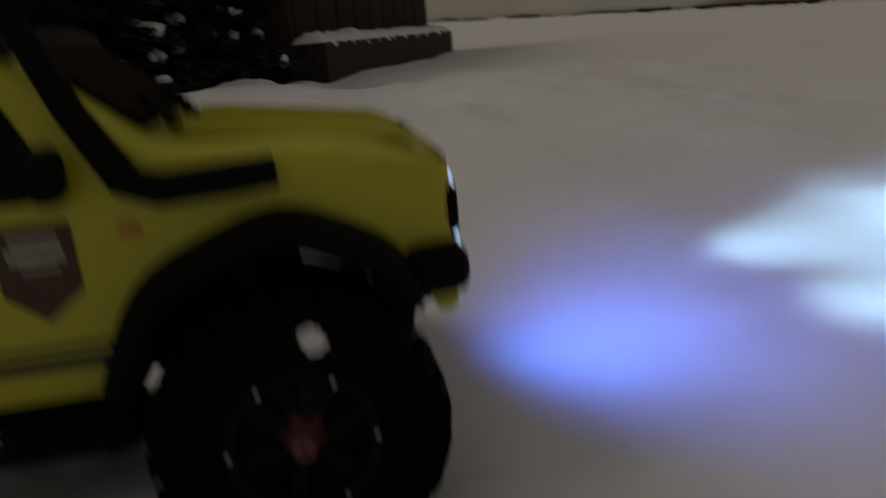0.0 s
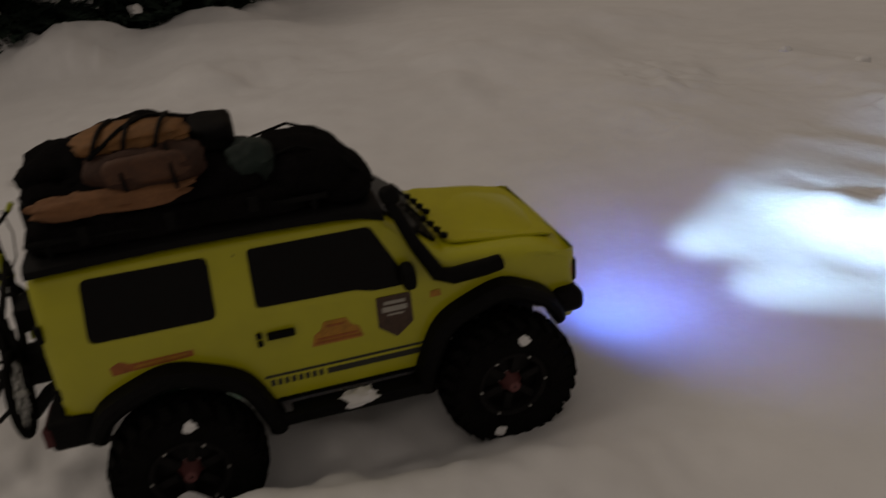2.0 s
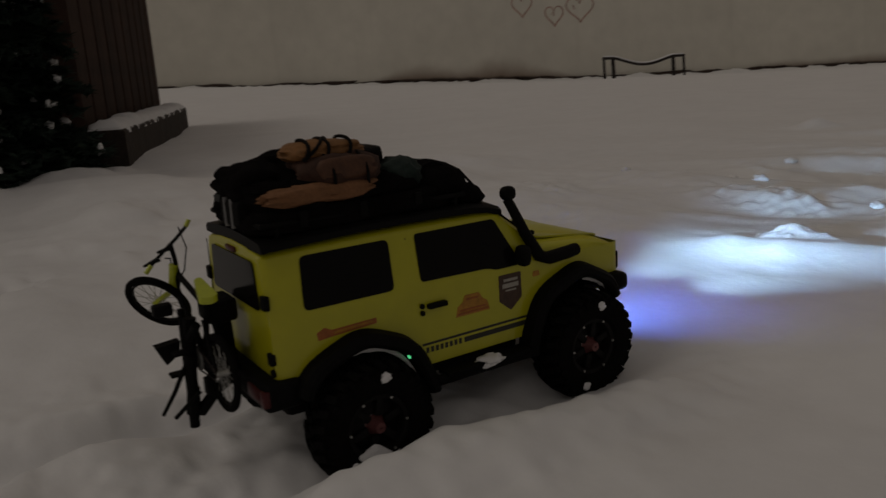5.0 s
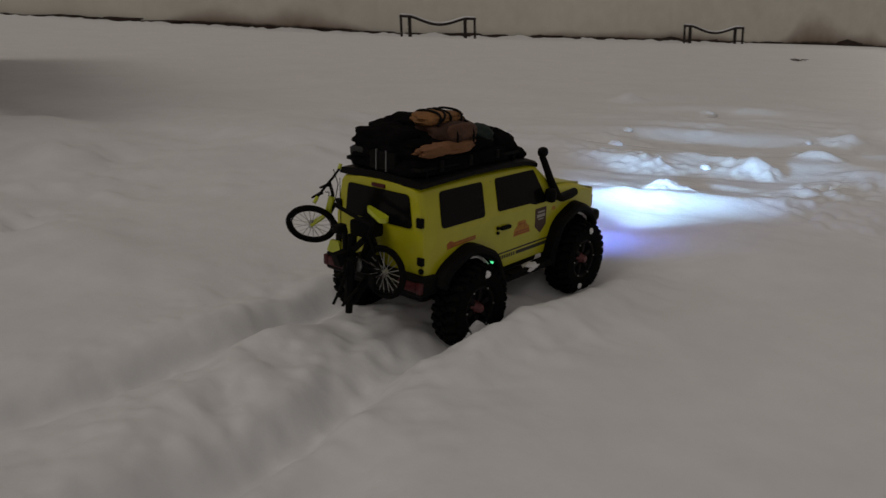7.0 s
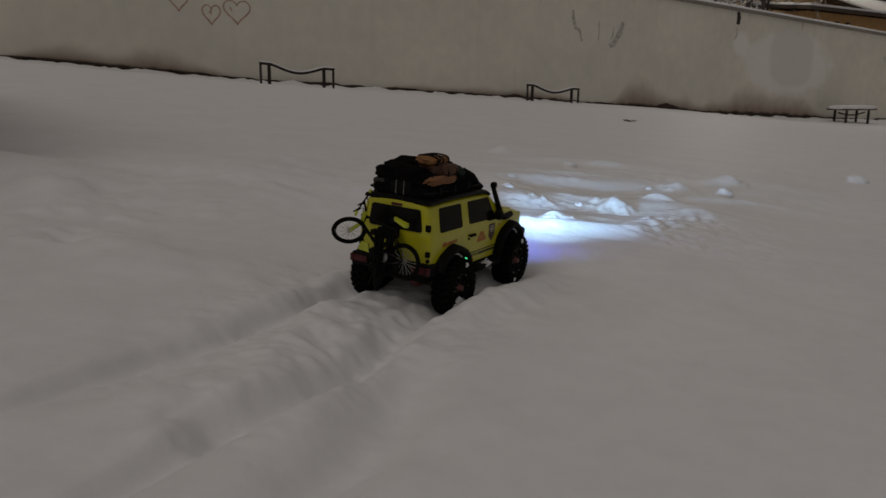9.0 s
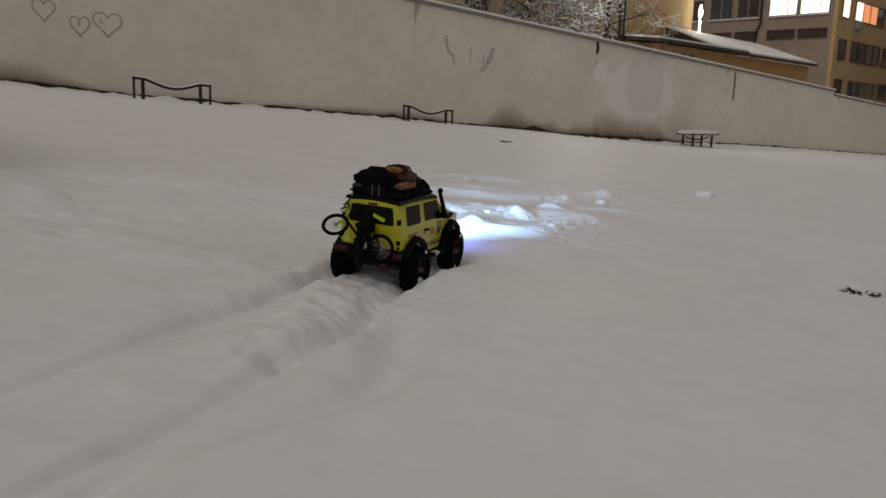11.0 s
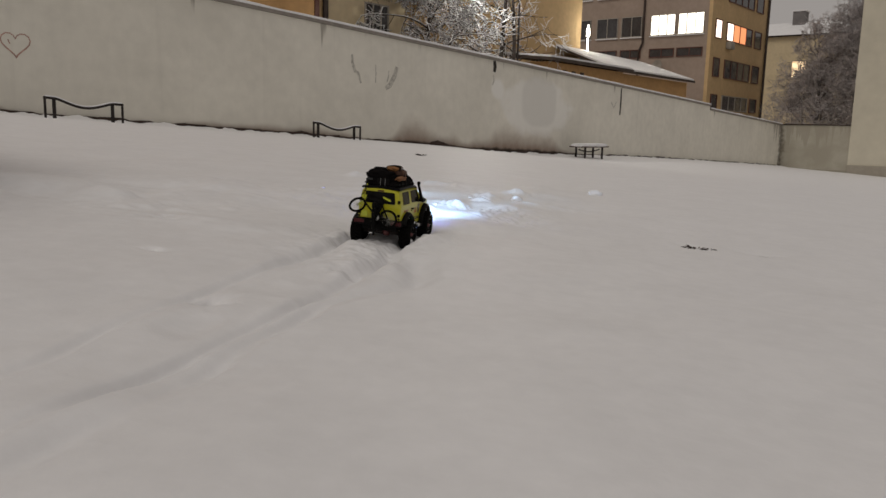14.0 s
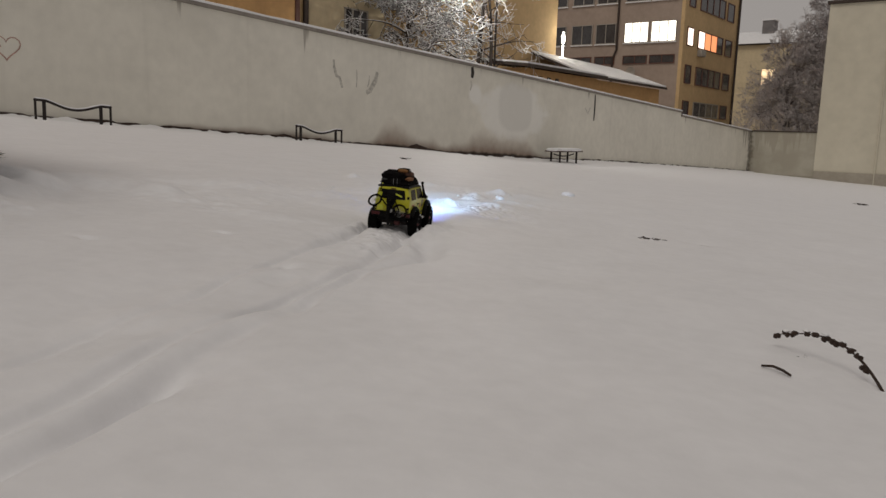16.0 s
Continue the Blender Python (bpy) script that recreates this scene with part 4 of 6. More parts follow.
for side in (1, -1):
    rear = side_plate("side_window", rounded(((-0.180, 0.1665), (-0.088, 0.1665), (-0.086, 0.2140), (-0.176, 0.2140)), 0.006), GLASS, side, label="dark tinted rear side window")
    side_plate("side_window", rounded(((-0.058, 0.1680), (0.020, 0.1665), (0.033, 0.1630), (0.066, 0.1630), (0.039, 0.2140), (-0.057, 0.2140)), 0.004), GLASS, side, label="dark tinted door window")
    side_plate("door_seam", ((-0.0675, 0.100), (-0.0665, 0.100), (-0.0665, 0.212), (-0.0675, 0.212)), DARKST, side, thick=0.0008)
    h = side_plate("door_handle", rounded(((-0.054, 0.1405), (-0.032, 0.1405), (-0.032, 0.1455), (-0.054, 0.1455)), 0.0015), BLACK, side, thick=0.005, label="black door handle")
    for z in (0.1445, 0.1375):
        side_plate("lock_button", rounded(((-0.0622, z - 0.0024), (-0.0575, z - 0.0024), (-0.0575, z + 0.0024), (-0.0622, z + 0.0024)), 0.0022), BLACK, side, thick=0.003, parent=h)
    # rocker stripes with plain bars for lettering
    side_plate("stripe", ((-0.062, 0.1035), (0.074, 0.1035), (0.074, 0.1060), (-0.062, 0.1060)), DARKST, side, thick=0.0008)
    side_plate("stripe", ((-0.012, 0.0955), (0.074, 0.0955), (0.074, 0.1010), (-0.012, 0.1010)), DARKST, side, thick=0.0008)
    for k in range(8):
        y = -0.058 + 0.0056 * k
        side_plate("stripe_block", ((y, 0.0955), (y + 0.0036, 0.0955), (y + 0.0036, 0.1012), (y, 0.1012)), DARKST, side, thick=0.0008)
    # stickers
    o = side_plate("orange_emblem", rounded(((-0.021, 0.1235), (0.022, 0.1235), (0.019, 0.134), (0.013, 0.1375), (0.009, 0.1445), (-0.009, 0.1445), (-0.012, 0.1375), (-0.018, 0.134)), 0.0015), ORANGE, side, thick=0.0008, label="orange arched emblem sticker")
    for z, a, b in ((0.1295, -0.016, 0.017), (0.1262, -0.018, 0.019), (0.1400, -0.007, 0.007)):
        side_plate("emblem_bar", ((a, z - 0.0009), (b, z - 0.0009), (b, z + 0.0009), (a, z + 0.0009)), REDST, side, lift=0.0008, thick=0.0005, parent=o)
    sh = side_plate("shield_sticker", rounded(((0.035, 0.1555), (0.064, 0.1555), (0.0645, 0.128), (0.0495, 0.1160), (0.0345, 0.128)), 0.0015), BROWNST, side, thick=0.0008, label="brown and white shield sticker")
    for a, b, c, d in ((0.041, 0.059, 0.1480, 0.1508), (0.039, 0.0600, 0.1412, 0.1458), (0.043, 0.057, 0.1375, 0.1390)):
        side_plate("shield_bar", ((a, c), (b, c), (b, d), (a, d)), WHITEST, side, lift=0.0008, thick=0.0005, parent=sh)
    r = side_plate("red_emblem", rounded(((-0.170, 0.1365), (-0.158, 0.1375), (-0.110, 0.1395), (-0.110, 0.1450), (-0.156, 0.1440), (-0.163, 0.1475), (-0.171, 0.1440)), 0.001), REDST, side, thick=0.0008, label="red and orange lettered sticker")
    side_plate("emblem_bar", ((-0.154, 0.1398), (-0.114, 0.1415), (-0.114, 0.1436), (-0.154, 0.1420)), ORANGE, side, lift=0.0008, thick=0.0005, parent=r)
    side_plate("small_emblem", rounded(((0.080, 0.146), (0.090, 0.146), (0.089, 0.152), (0.081, 0.152)), 0.0015), ORANGE, side, thick=0.0008)

    # wheel-arch flares
    for (cy, cz, r, a0, a1) in ((FA[0], FA[1], 0.0675, 30, 184), (RA[0], RA[1], 0.0655, 2, 152)):
        bm = bmesh.new()
        ring = []
        n = 26
        for i in range(n + 1):
            a = radians(a0 + (a1 - a0) * i / n)
            cs, sn = math.cos(a), math.sin(a)
            # flattened towards an angular arch
            k = 1 + 0.035 * math.cos(4 * a) ** 2
            sec = [(0.080, r * k - 0.003), (0.1015, r * k - 0.003), (0.1045, r * k + 0.001), (0.1045, r * k + 0.0065), (0.1005, r * k + 0.0105), (0.0840, r * k + 0.0125)]
            ring.append([bm.verts.new((side * x, cy + cs * q * (0.80 if cs > 0 and cy > 0 else 1), cz + sn * q)) for x, q in sec])
        for a, b in zip(ring, ring[1:]):
            for k in range(6):
                bm.faces.new((a[k], a[(k + 1) % 6], b[(k + 1) % 6], b[k]))
        bm.faces.new(ring[0])
        bm.faces.new(ring[-1][::-1])
        part("wheel_arch", bm, BLACK, car, "matt black plastic wheel-arch flare", 30)
    # snow packed under the arches
    for (cy, cz), r, a0, a1, seed in ((RA, 0.0600, 14, 150, 3), (FA, 0.0615, 28, 84, 8)):
        line = [(side * 0.090, cy + r * math.cos(radians(a0 + (a1 - a0) * k / 16)), cz + r * math.sin(radians(a0 + (a1 - a0) * k / 16))) for k in range(17)]
        part("packed_snow", tube(line, [0.0005 + 0.0036 * (0.55 + 0.45 * noise.noise((k * 0.7, seed, side))) * math.sin(math.pi * (k + 0.3) / 16.6) ** 0.5 for k in range(17)], 8), SNOW, car, "snow packed under the wheel arch")
    # side step
    st = part("side_step", tube([(side * 0.084, -0.062, 0.078), (side * 0.098, -0.052, 0.069), (side * 0.100, 0.068, 0.069), (side * 0.085, 0.078, 0.078)], 0.0055, 10), BLACK, car)
    part("step_pad", box((side * 0.086, -0.045, 0.0715), (side * 0.1045, 0.06, 0.076), 0.001), BLACK, st)
    part("packed_snow", blob((side * 0.098, 0.010, 0.0735), (0.010, 0.017, 0.006), 2.2, 0.5, 5, 3), SNOW, st, "lump of snow stuck to the step")
    # mirrors
    mir = part("mirror", blob((side * 0.094, 0.062, 0.174), (0.009, 0.006, 0.011), 3.5, 0.02, 1, 3), BLACK, car)
    part("mirror_arm", tube([(side * 0.083, 0.064, 0.168), (side * 0.090, 0.062, 0.172)], 0.0022, 6), BLACK, mir)

# chassis and underside
part("chassis", box((-0.070, -0.200, 0.064), (0.070, 0.070, 0.090), 0.006), BLACK, car)
part("frame_rail", box((-0.024, 0.060, 0.064), (0.024, 0.200, 0.090), 0.006), BLACK, car)
part("inner_tub", box((-0.076, -0.196, 0.088), (0.076, 0.070, 0.140), 0.004), BLACK, car)
part("engine_bay", box((-0.026, 0.066, 0.086), (0.026, 0.196, 0.140), 0.004), BLACK, car)
part("bonnet_lining", box((-0.076, 0.066, 0.140), (0.076, 0.196, 0.158), 0.004), BLACK, car)
for y, z in (FW, RW):
    ax = part("axle", tube([(-0.080, y, z), (0.080, y, z)], 0.009, 10), IRON, car)
    part("differential", blob((0.012, y, z), (0.017, 0.019, 0.016), 2.2, 0.03, 2, 3), HUB, ax, "dull red differential housing")
    for x in (-0.058, 0.058):
        part("shock_absorber", tube([(x, y - 0.012, z), (x, y - 0.02, z + 0.07)], 0.006, 8), IRON, ax)
part("wheel_well_lamp", lathe([(0.0003, 0.0002), (0.0028, 0.0002), (0.0030, -0.0002)], 12, Matrix.Translation((0.0965, -0.0835, 0.1025)) @ Matrix.Rotation(radians(-92), 4, "Z"), closed=False), GREEN_LED, car, "tiny glowing green lamp on the wheel arch")
# windscreen, wipers
part("windscreen", slab(rounded(((-0.066, 0.006), (0.066, 0.006), (0.060, 0.062), (-0.060, 0.062)), 0.006), lambda u, v, w: (u, 0.0985 - v * 0.775 + w * 0.6, 0.1795 + v * 0.635 + 0.0035 * (1 - (u / 0.07) ** 2) + w * 0.7), 0.0025), SCREEN, car, "dark tinted windscreen")
for x in (0.050, -0.005):
    wp = part("wiper", tube([(x, 0.103, 0.1845), (x - 0.042, 0.085, 0.198)], 0.0016, 6), BLACK, car)
    for k in range(4):
        part("wiper_claw", blob((x - 0.006 * k + 0.008, 0.104 - 0.004 * k, 0.186 + 0.0034 * k), (0.0034, 0.004, 0.0034), 2, 0.2, k, 1), BLACK, wp)
# snorkel on the car's right
sn = part("snorkel", tube([(0.0865, 0.143, 0.1655), (0.0890, 0.128, 0.1650), (0.0905, 0.100, 0.1640), (0.0895, 0.088, 0.1680), (0.0850, 0.072, 0.196), (0.0800, 0.060, 0.224), (0.0785, 0.056, 0.232)], [0.0068, 0.0072, 0.0072, 0.0068, 0.0058, 0.0052, 0.0050], 10), BLACK, car, "black plastic snorkel along the windscreen pillar")
part("snorkel_head", blob((0.0785, 0.057, 0.2385), (0.0068, 0.0085, 0.0075), 2.6, 0.05, 3, 3), BLACK, sn)
# bumpers and lamps
fb = part("front_bumper", box((-0.097, 0.190, 0.106), (0.097, 0.2170, 0.127), 0.007, segs=3), BLACK, car)
part("skid_plate", box((-0.05, 0.188, 0.088), (0.05, 0.212, 0.108), 0.005), IRON, fb)
for x in (-0.062, 0.062):
    part("fog_lamp", lathe([(0.001, 0.002), (0.008, 0.001), (0.009, -0.004), (0.001, -0.006)], 18, Matrix.Translation((x, 0.2170, 0.1165)) @ Matrix.Rotation(math.pi / 2, 4, "Z"), closed=False), LENS, fb, "cold white glowing fog lamp")
gr = part("grille", box((-0.080, 0.2065, 0.1275), (0.080, 0.2165, 0.150), 0.003), BLACK, car)
for k in range(5):
    part("grille_slot", box((-0.026 + 0.0115 * k, 0.2162, 0.130), (-0.020 + 0.0115 * k, 0.2175, 0.147), 0.0006), GLASS, gr)
for x in (-0.050, 0.050):
    part("headlight", lathe([(0.001, 0.003), (0.011, 0.002), (0.013, -0.003), (0.001, -0.005)], 24, Matrix.Translation((x, 0.2168, 0.1385)) @ Matrix.Rotation(math.pi / 2, 4, "Z"), closed=False), LENS, gr, "cold white glowing round headlight")
for x in (-1, 1):
    part("turn_lamp", box((x * 0.075 - 0.006, 0.202, 0.133), (x * 0.075 + 0.006, 0.2120, 0.145), 0.002), ORANGE, car)
rb = part("rear_bumper", box((-0.092, -0.226, 0.083), (0.092, -0.190, 0.109), 0.005, segs=3), BLACK, car)
for x in (-1, 1):
    part("tail_lamp", box((x * 0.088 - 0.004 if x > 0 else -0.0925, -0.2285, 0.0895), (0.0925 if x > 0 else -0.084, -0.222, 0.1045), 0.001), RED, rb, "dull red tail lamp")
    part("tail_lamp", box((x * 0.052, -0.2285, 0.0905), (x * 0.0835, -0.2235, 0.1035), 0.0015), RED, rb, "dull red tail lamp")
    part("rear_light", box((x * 0.0755 - 0.0052, -0.2145, 0.172), (x * 0.0755 + 0.0052, -0.2085, 0.185), 0.0012), BLACK, car)
    part("rear_light", box((x * 0.0775 - 0.0048, -0.2145, 0.122), (x * 0.0775 + 0.0048, -0.2085, 0.133), 0.0012), BLACK, car)
    part("reflector", lathe([(0.0005, 0.002), (0.0036, 0.001), (0.004, -0.002), (0.0005, -0.002)], 14, Matrix.Translation((x * 0.0785, -0.2125, 0.1145)) @ Matrix.Rotation(-math.pi / 2, 4, "Z"), closed=False), BLACK, car)
part("rear_window", slab(rounded(((-0.062, 0.168), (0.062, 0.168), (0.056, 0.212), (-0.056, 0.212)), 0.006), lambda u, v, w: (u, -0.2114 - w, v), 0.0014), GLASS, car, "dark tinted rear window")
part("brake_lamp", box((-0.011, -0.2135, 0.2135), (0.013, -0.2080, 0.2185), 0.001), RED, car)
part("rear_door_seam", slab(((-0.0745, 0.112), (-0.0735, 0.112), (-0.0735, 0.214), (-0.0745, 0.214)), lambda u, v, w: (u, -0.2113 - w, v), 0.0006), DARKST, car)
# roof, rain gutter and rack
roof = bmesh.new()
rows = []
for i in range(15):
    t = i / 14
    y = -0.210 + t * 0.262
    z = 0.2245 + 0.004 * math.sin(t * math.pi) - (0.006 * max(0, (t - 0.86) / 0.14) ** 2)
    w = 0.0755 - 0.002 * t
    rows.append([roof.verts.new((x * w, y, z + dz)) for x, dz in ((-1, -0.003), (-1.0, 0.0025), (-0.93, 0.0058), (-0.5, 0.0085), (0, 0.0095), (0.5, 0.0085), (0.93, 0.0058), (1.0, 0.0025), (1, -0.003))])
for a, b in zip(rows, rows[1:]):
    for k in range(8):
        roof.faces.new((a[k], a[k + 1], b[k + 1], b[k]))
    roof.faces.new((a[8], a[0], b[0], b[8]))
roof.faces.new(rows[0])
roof.faces.new(rows[-1][::-1])
part("roof", roof, ROOF, car, "satin black roof")
rack = part("roof_rack", tube([(-0.066, -0.204, 0.243), (0.066, -0.204, 0.243), (0.066, 0.010, 0.243), (-0.066, 0.010, 0.243), (-0.066, -0.204, 0.243)], 0.0026, 8), BLACK, car)
for y in (-0.19, -0.14, -0.09, -0.04, 0.0):
    part("rack_bar", box((-0.066, y - 0.003, 0.2355), (0.066, y + 0.003, 0.2385), 0.0008), BLACK, rack)
    for x in (-0.066, 0.066):
        part("rack_post", tube([(x, y, 0.229), (x, y, 0.243)], 0.002, 6), BLACK, rack)


# wheels


def wheel(parent, cx, cy, cz, side, snowy):
    m = Matrix.Translation((cx, cy, cz)) @ Matrix.Rotation(0 if side > 0 else math.pi, 4, "Z") @ Matrix.Diagonal((1, 0.96, 0.96, 1))
    rim = bmesh.new()
    lathe([(0.012, 0.010), (0.026, 0.006), (0.0285, 0.0165), (0.0325, 0.0175), (0.0335, 0.014), (0.031, 0.004), (0.031, -0.016), (0.026, -0.016), (0.012, 0.002)], 32, m, rim)
    w = part("wheel", rim, RIM, parent, "dark six-spoke beadlock rim")
    for k in range(6):
        mm = m @ Matrix.Rotation(k * math.tau / 6 + 0.3, 4, "X") @ Matrix.Translation((0.011, 0.019, 0))
        sp = box((-0.003, -0.009, -0.0038), (0.003, 0.009, 0.0038), 0.001)
        bmesh.ops.transform(sp, matrix=mm, verts=sp.verts[:])
        part("spoke", sp, RIM, w)
    ty, lug = bmesh.new(), bmesh.new()
    R = RADIUS / 0.96
    lathe([(0.0325, 0.0175), (0.036, 0.0205), (0.047, 0.0225), (0.0545, 0.0205), (R - 0.0045, 0.0165), (R - 0.0035, 0.006), (R - 0.0035, -0.006), (R - 0.0045, -0.0165), (0.0545, -0.0205), (0.047, -0.0225), (0.036, -0.0205), (0.0325, -0.0175)], 48, m, ty)
    count = 26
    for k in range(count):
        a = k * math.tau / count
        for row, (x, ln, tw, sk) in enumerate(((0.0135, 0.0130, 0.0075, 0.25), (-0.0135, 0.0130, 0.0075, -0.25), (0.003, 0.0105, 0.0062, -0.35), (-0.004, 0.0105, 0.0062, 0.35))):
            aa = a + (0.5 if row % 2 else 0.0) * math.tau / count + (0.25 * math.tau / count if row > 1 else 0)
            out = R - 0.0018 - (0.0014 if row < 2 else 0)
            mm = m @ Matrix.Rotation(aa, 4, "X") @ Matrix.Translation((x, out, 0)) @ Matrix.Rotation(sk, 4, "Y") @ Matrix.Rotation((-0.28 if x > 0.01 else 0.28 if x < -0.01 else 0), 4, "Z") @ Matrix.Diagonal((ln, 0.0062, tw, 1))
            bmesh.ops.create_cube(lug, size=1, matrix=mm)
        for x in (0.0205, -0.0205):
            mm = m @ Matrix.Rotation(a + 0.1, 4, "X") @ Matrix.Translation((x, 0.0515, 0)) @ Matrix.Diagonal((0.0034, 0.010, 0.006, 1))
            bmesh.ops.create_cube(lug, size=1, matrix=mm)
    part("tyre", ty, RUBBER, w, "chunky black mud-terrain tyre", 30)
    tagged(part("tread", lug, RUBBER, w, "blocky tread lugs", 0), kind="stuff")
    part("hub", lathe([(0.001, 0.021), (0.005, 0.021), (0.0062, 0.019), (0.0075, 0.012), (0.011, 0.009), (0.001, 0.007)], 12, m, closed=False), HUB, w, "pinkish red anodised hub nut")
    for k in range(6):
        a = k * math.tau / 6
        mm = m @ Matrix.Rotation(a, 4, "X") @ Matrix.Translation((0.0178, 0.0305, 0))
        part("bead_bolt", lathe([(0.0003, 0.0012), (0.0013, 0.001), (0.0013, -0.001)], 6, mm, closed=False), STEEL, w)
    if snowy:
        for a, r, x, s in snowy:
            y, z = math.cos(radians(a)) * r, math.sin(radians(a)) * r
            part("packed_snow", blob(m @ Vector((x, y * side, z)), (0.005, s, s * 0.8), 2.0, 0.3, int(a), 3), SNOW, w, "snow packed into the wheel")
    return w


wheel(car, 0.0975, FW[0], FW[1], 1, ((78, 0.048, 0.019, 0.007), (250, 0.046, 0.020, 0.006)))
wheel(car, -0.0975, FW[0], FW[1], -1, ())
wheel(car, 0.0975, RW[0], RW[1], 1, ((255, 0.033, 0.018, 0.017), (292, 0.042, 0.019, 0.012), (225, 0.046, 0.019, 0.009), (80, 0.050, 0.020, 0.006)))
wheel(car, -0.0975, RW[0], RW[1], -1, ((270, 0.04, 0.019, 0.012),))

# ---------------------------------------------------------------- luggage on the rack


def bag(name, label, mat, pieces, res=4):
    bm = bmesh.new()
    for centre, radii, power, rough, seed in pieces:
        blob(centre, radii, power, rough, seed, res, bm=bm)
    return thing(name, SLOPE, label, "luggage", "luggage on the roof rack", bm, mat, 60)


for piece in (((-0.004, -0.150, 0.258), (0.066, 0.056, 0.025), 3.0, 0.16, 1), ((-0.010, -0.176, 0.270), (0.058, 0.034, 0.021), 2.6, 0.22, 2), ((0.0, -0.078, 0.254), (0.062, 0.054, 0.020), 3.0, 0.15, 3), ((-0.028, -0.122, 0.278), (0.042, 0.056, 0.021), 2.5, 0.2, 4)):
    bag("canvas_bag", "slumped charcoal canvas bag on the roof rack", CHARCOAL, (piece,))
bag("suede_roll", "pinkish brown rolled suede blanket along the bags", SUEDE, (((0.056, -0.141, 0.2645), (0.013, 0.055, 0.0092), 3.0, 0.22, 7),))
brown = bag("brown_bag", "dark brown canvas bag under black cords", BROWN, (((0.034, -0.116, 0.277), (0.031, 0.042, 0.021), 3.0, 0.14, 9),))
part("flap", blob((0.058, -0.114, 0.284), (0.0085, 0.030, 0.011), 3.2, 0.10, 31, 3), material("brown_leather", (0.075, 0.028, 0.011), 0.7, vary=0.3, scale=60), brown, "worn brown leather flap")
for y in (-0.132, -0.098):
    part("strap", tube([(0.050, y, 0.297), (0.063, y + 0.001, 0.291), (0.0665, y + 0.002, 0.280), (0.0655, y + 0.003, 0.268)], 0.0016, 6), BLACK, brown, "black strap over the flap")
hold = bag("holdall", "long black holdall laid flat on the rack", CHARCOAL, (((0.0, -0.102, 0.2430), (0.0690, 0.106, 0.0135), 6.0, 0.06, 21),))
for y in (-0.165, -0.105, -0.045):
    part("strap", box((0.0675, y - 0.004, 0.238), (0.0705, y + 0.004, 0.2525), 0.0008), BLACK, hold, "webbing strap on the side")
tan = bag("tan_bag", "tan leather bag tied down with black cords", TAN, (((0.022, -0.122, 0.299), (0.027, 0.040, 0.0095), 2.8, 0.16, 11),))
for y0, y1 in ((-0.150, -0.132), (-0.128, -0.116), (-0.106, -0.092), (-0.152, -0.094)):
    arc = []
    for k in range(13):
        t = math.pi * (k / 12 * 1.12 - 0.14)
        cs, sn = math.cos(t), math.sin(t)
        q = (abs(cs) ** 2.8 + abs(sn) ** 2.8) ** (-1 / 2.8)
        arc.append((0.022 + 0.0285 * cs * q, y0 + (y1 - y0) * k / 12, 0.2985 + 0.0112 * sn * q))
    part("cord", tube(arc, 0.0017, 6), BLACK, tan, "black tie-down cord")
bag("green_bag", "small dark green canvas bag beside a black case", GREEN, (((0.026, -0.040, 0.266), (0.026, 0.018, 0.018), 2.6, 0.2, 15),))
bag("black_case", "small flat black case on the luggage", BLACK, (((-0.012, -0.066, 0.284), (0.030, 0.018, 0.012), 5, 0.05, 16),))
mat_roll = bag("bedroll", "black rolled mat across the front of the rack", CHARCOAL, (((0.0, -0.003, 0.247), (0.064, 0.044, 0.028), 2.2, 0.08, 17), ((0.0, 0.026, 0.2365), (0.066, 0.030, 0.0125), 2.3, 0.06, 18)))
for x in (-0.034, 0.034):
    part("strap", tube([(x, -0.046, 0.250), (x, -0.034, 0.268), (x, -0.004, 0.2752), (x, 0.028, 0.263), (x, 0.044, 0.246), (x, 0.054, 0.236)], 0.0015, 6), BLACK, mat_roll, "thin black strap round the roll")
bag("folded_tarp", "stiff dark grey folded tarpaulin behind the bags", material("grey_tarp", (0.012, 0.013, 0.014), 0.7, vary=0.3, scale=40), (((-0.035, -0.194, 0.248), (0.030, 0.010, 0.014), 5, 0.12, 19),))
can = thing("jerry_can", SLOPE, "small black jerry can with bright straps at the rear", "can", "luggage on the roof rack", box((-0.018, -0.211, 0.236), (0.030, -0.190, 0.262), 0.004), BLACK)
for x in (-0.004, 0.014):
    part("strap", box((x, -0.2125, 0.236), (x + 0.0016, -0.1890, 0.2635), 0.0004), CHROME, can, "bright metal strap")

# ---------------------------------------------------------------- toy bicycle slung on the tail


def bike_wheel(parent, m, r):
    w = part("wheel", lathe([(r - 0.0022, 0.0016), (r - 0.0040, 0.0014), (r - 0.0040, -0.0014), (r - 0.0022, -0.0016)], 40, m), BLACK, parent)
    part("tyre", lathe([(r + 0.0014 + 0.0034 * math.cos(a), 0.0034 * math.sin(a)) for a in [k * math.tau / 8 for k in range(8)]], 48, m), RUBBER, w)
    hub = part("hub", lathe([(0.0004, 0.006), (0.003, 0.005), (0.003, -0.005), (0.0004, -0.006)], 12, m, closed=False), STEEL, w)
    for k in range(20):
        a = k * math.tau / 20
        part("spoke", tube([m @ Vector((0.003 * (-1) ** k, 0.002 * math.cos(a + 0.4), 0.002 * math.sin(a + 0.4))), m @ Vector((0, (r - 0.003) * math.cos(a), (r - 0.003) * math.sin(a)))], 0.00045, 4), STEEL, w)
    return w


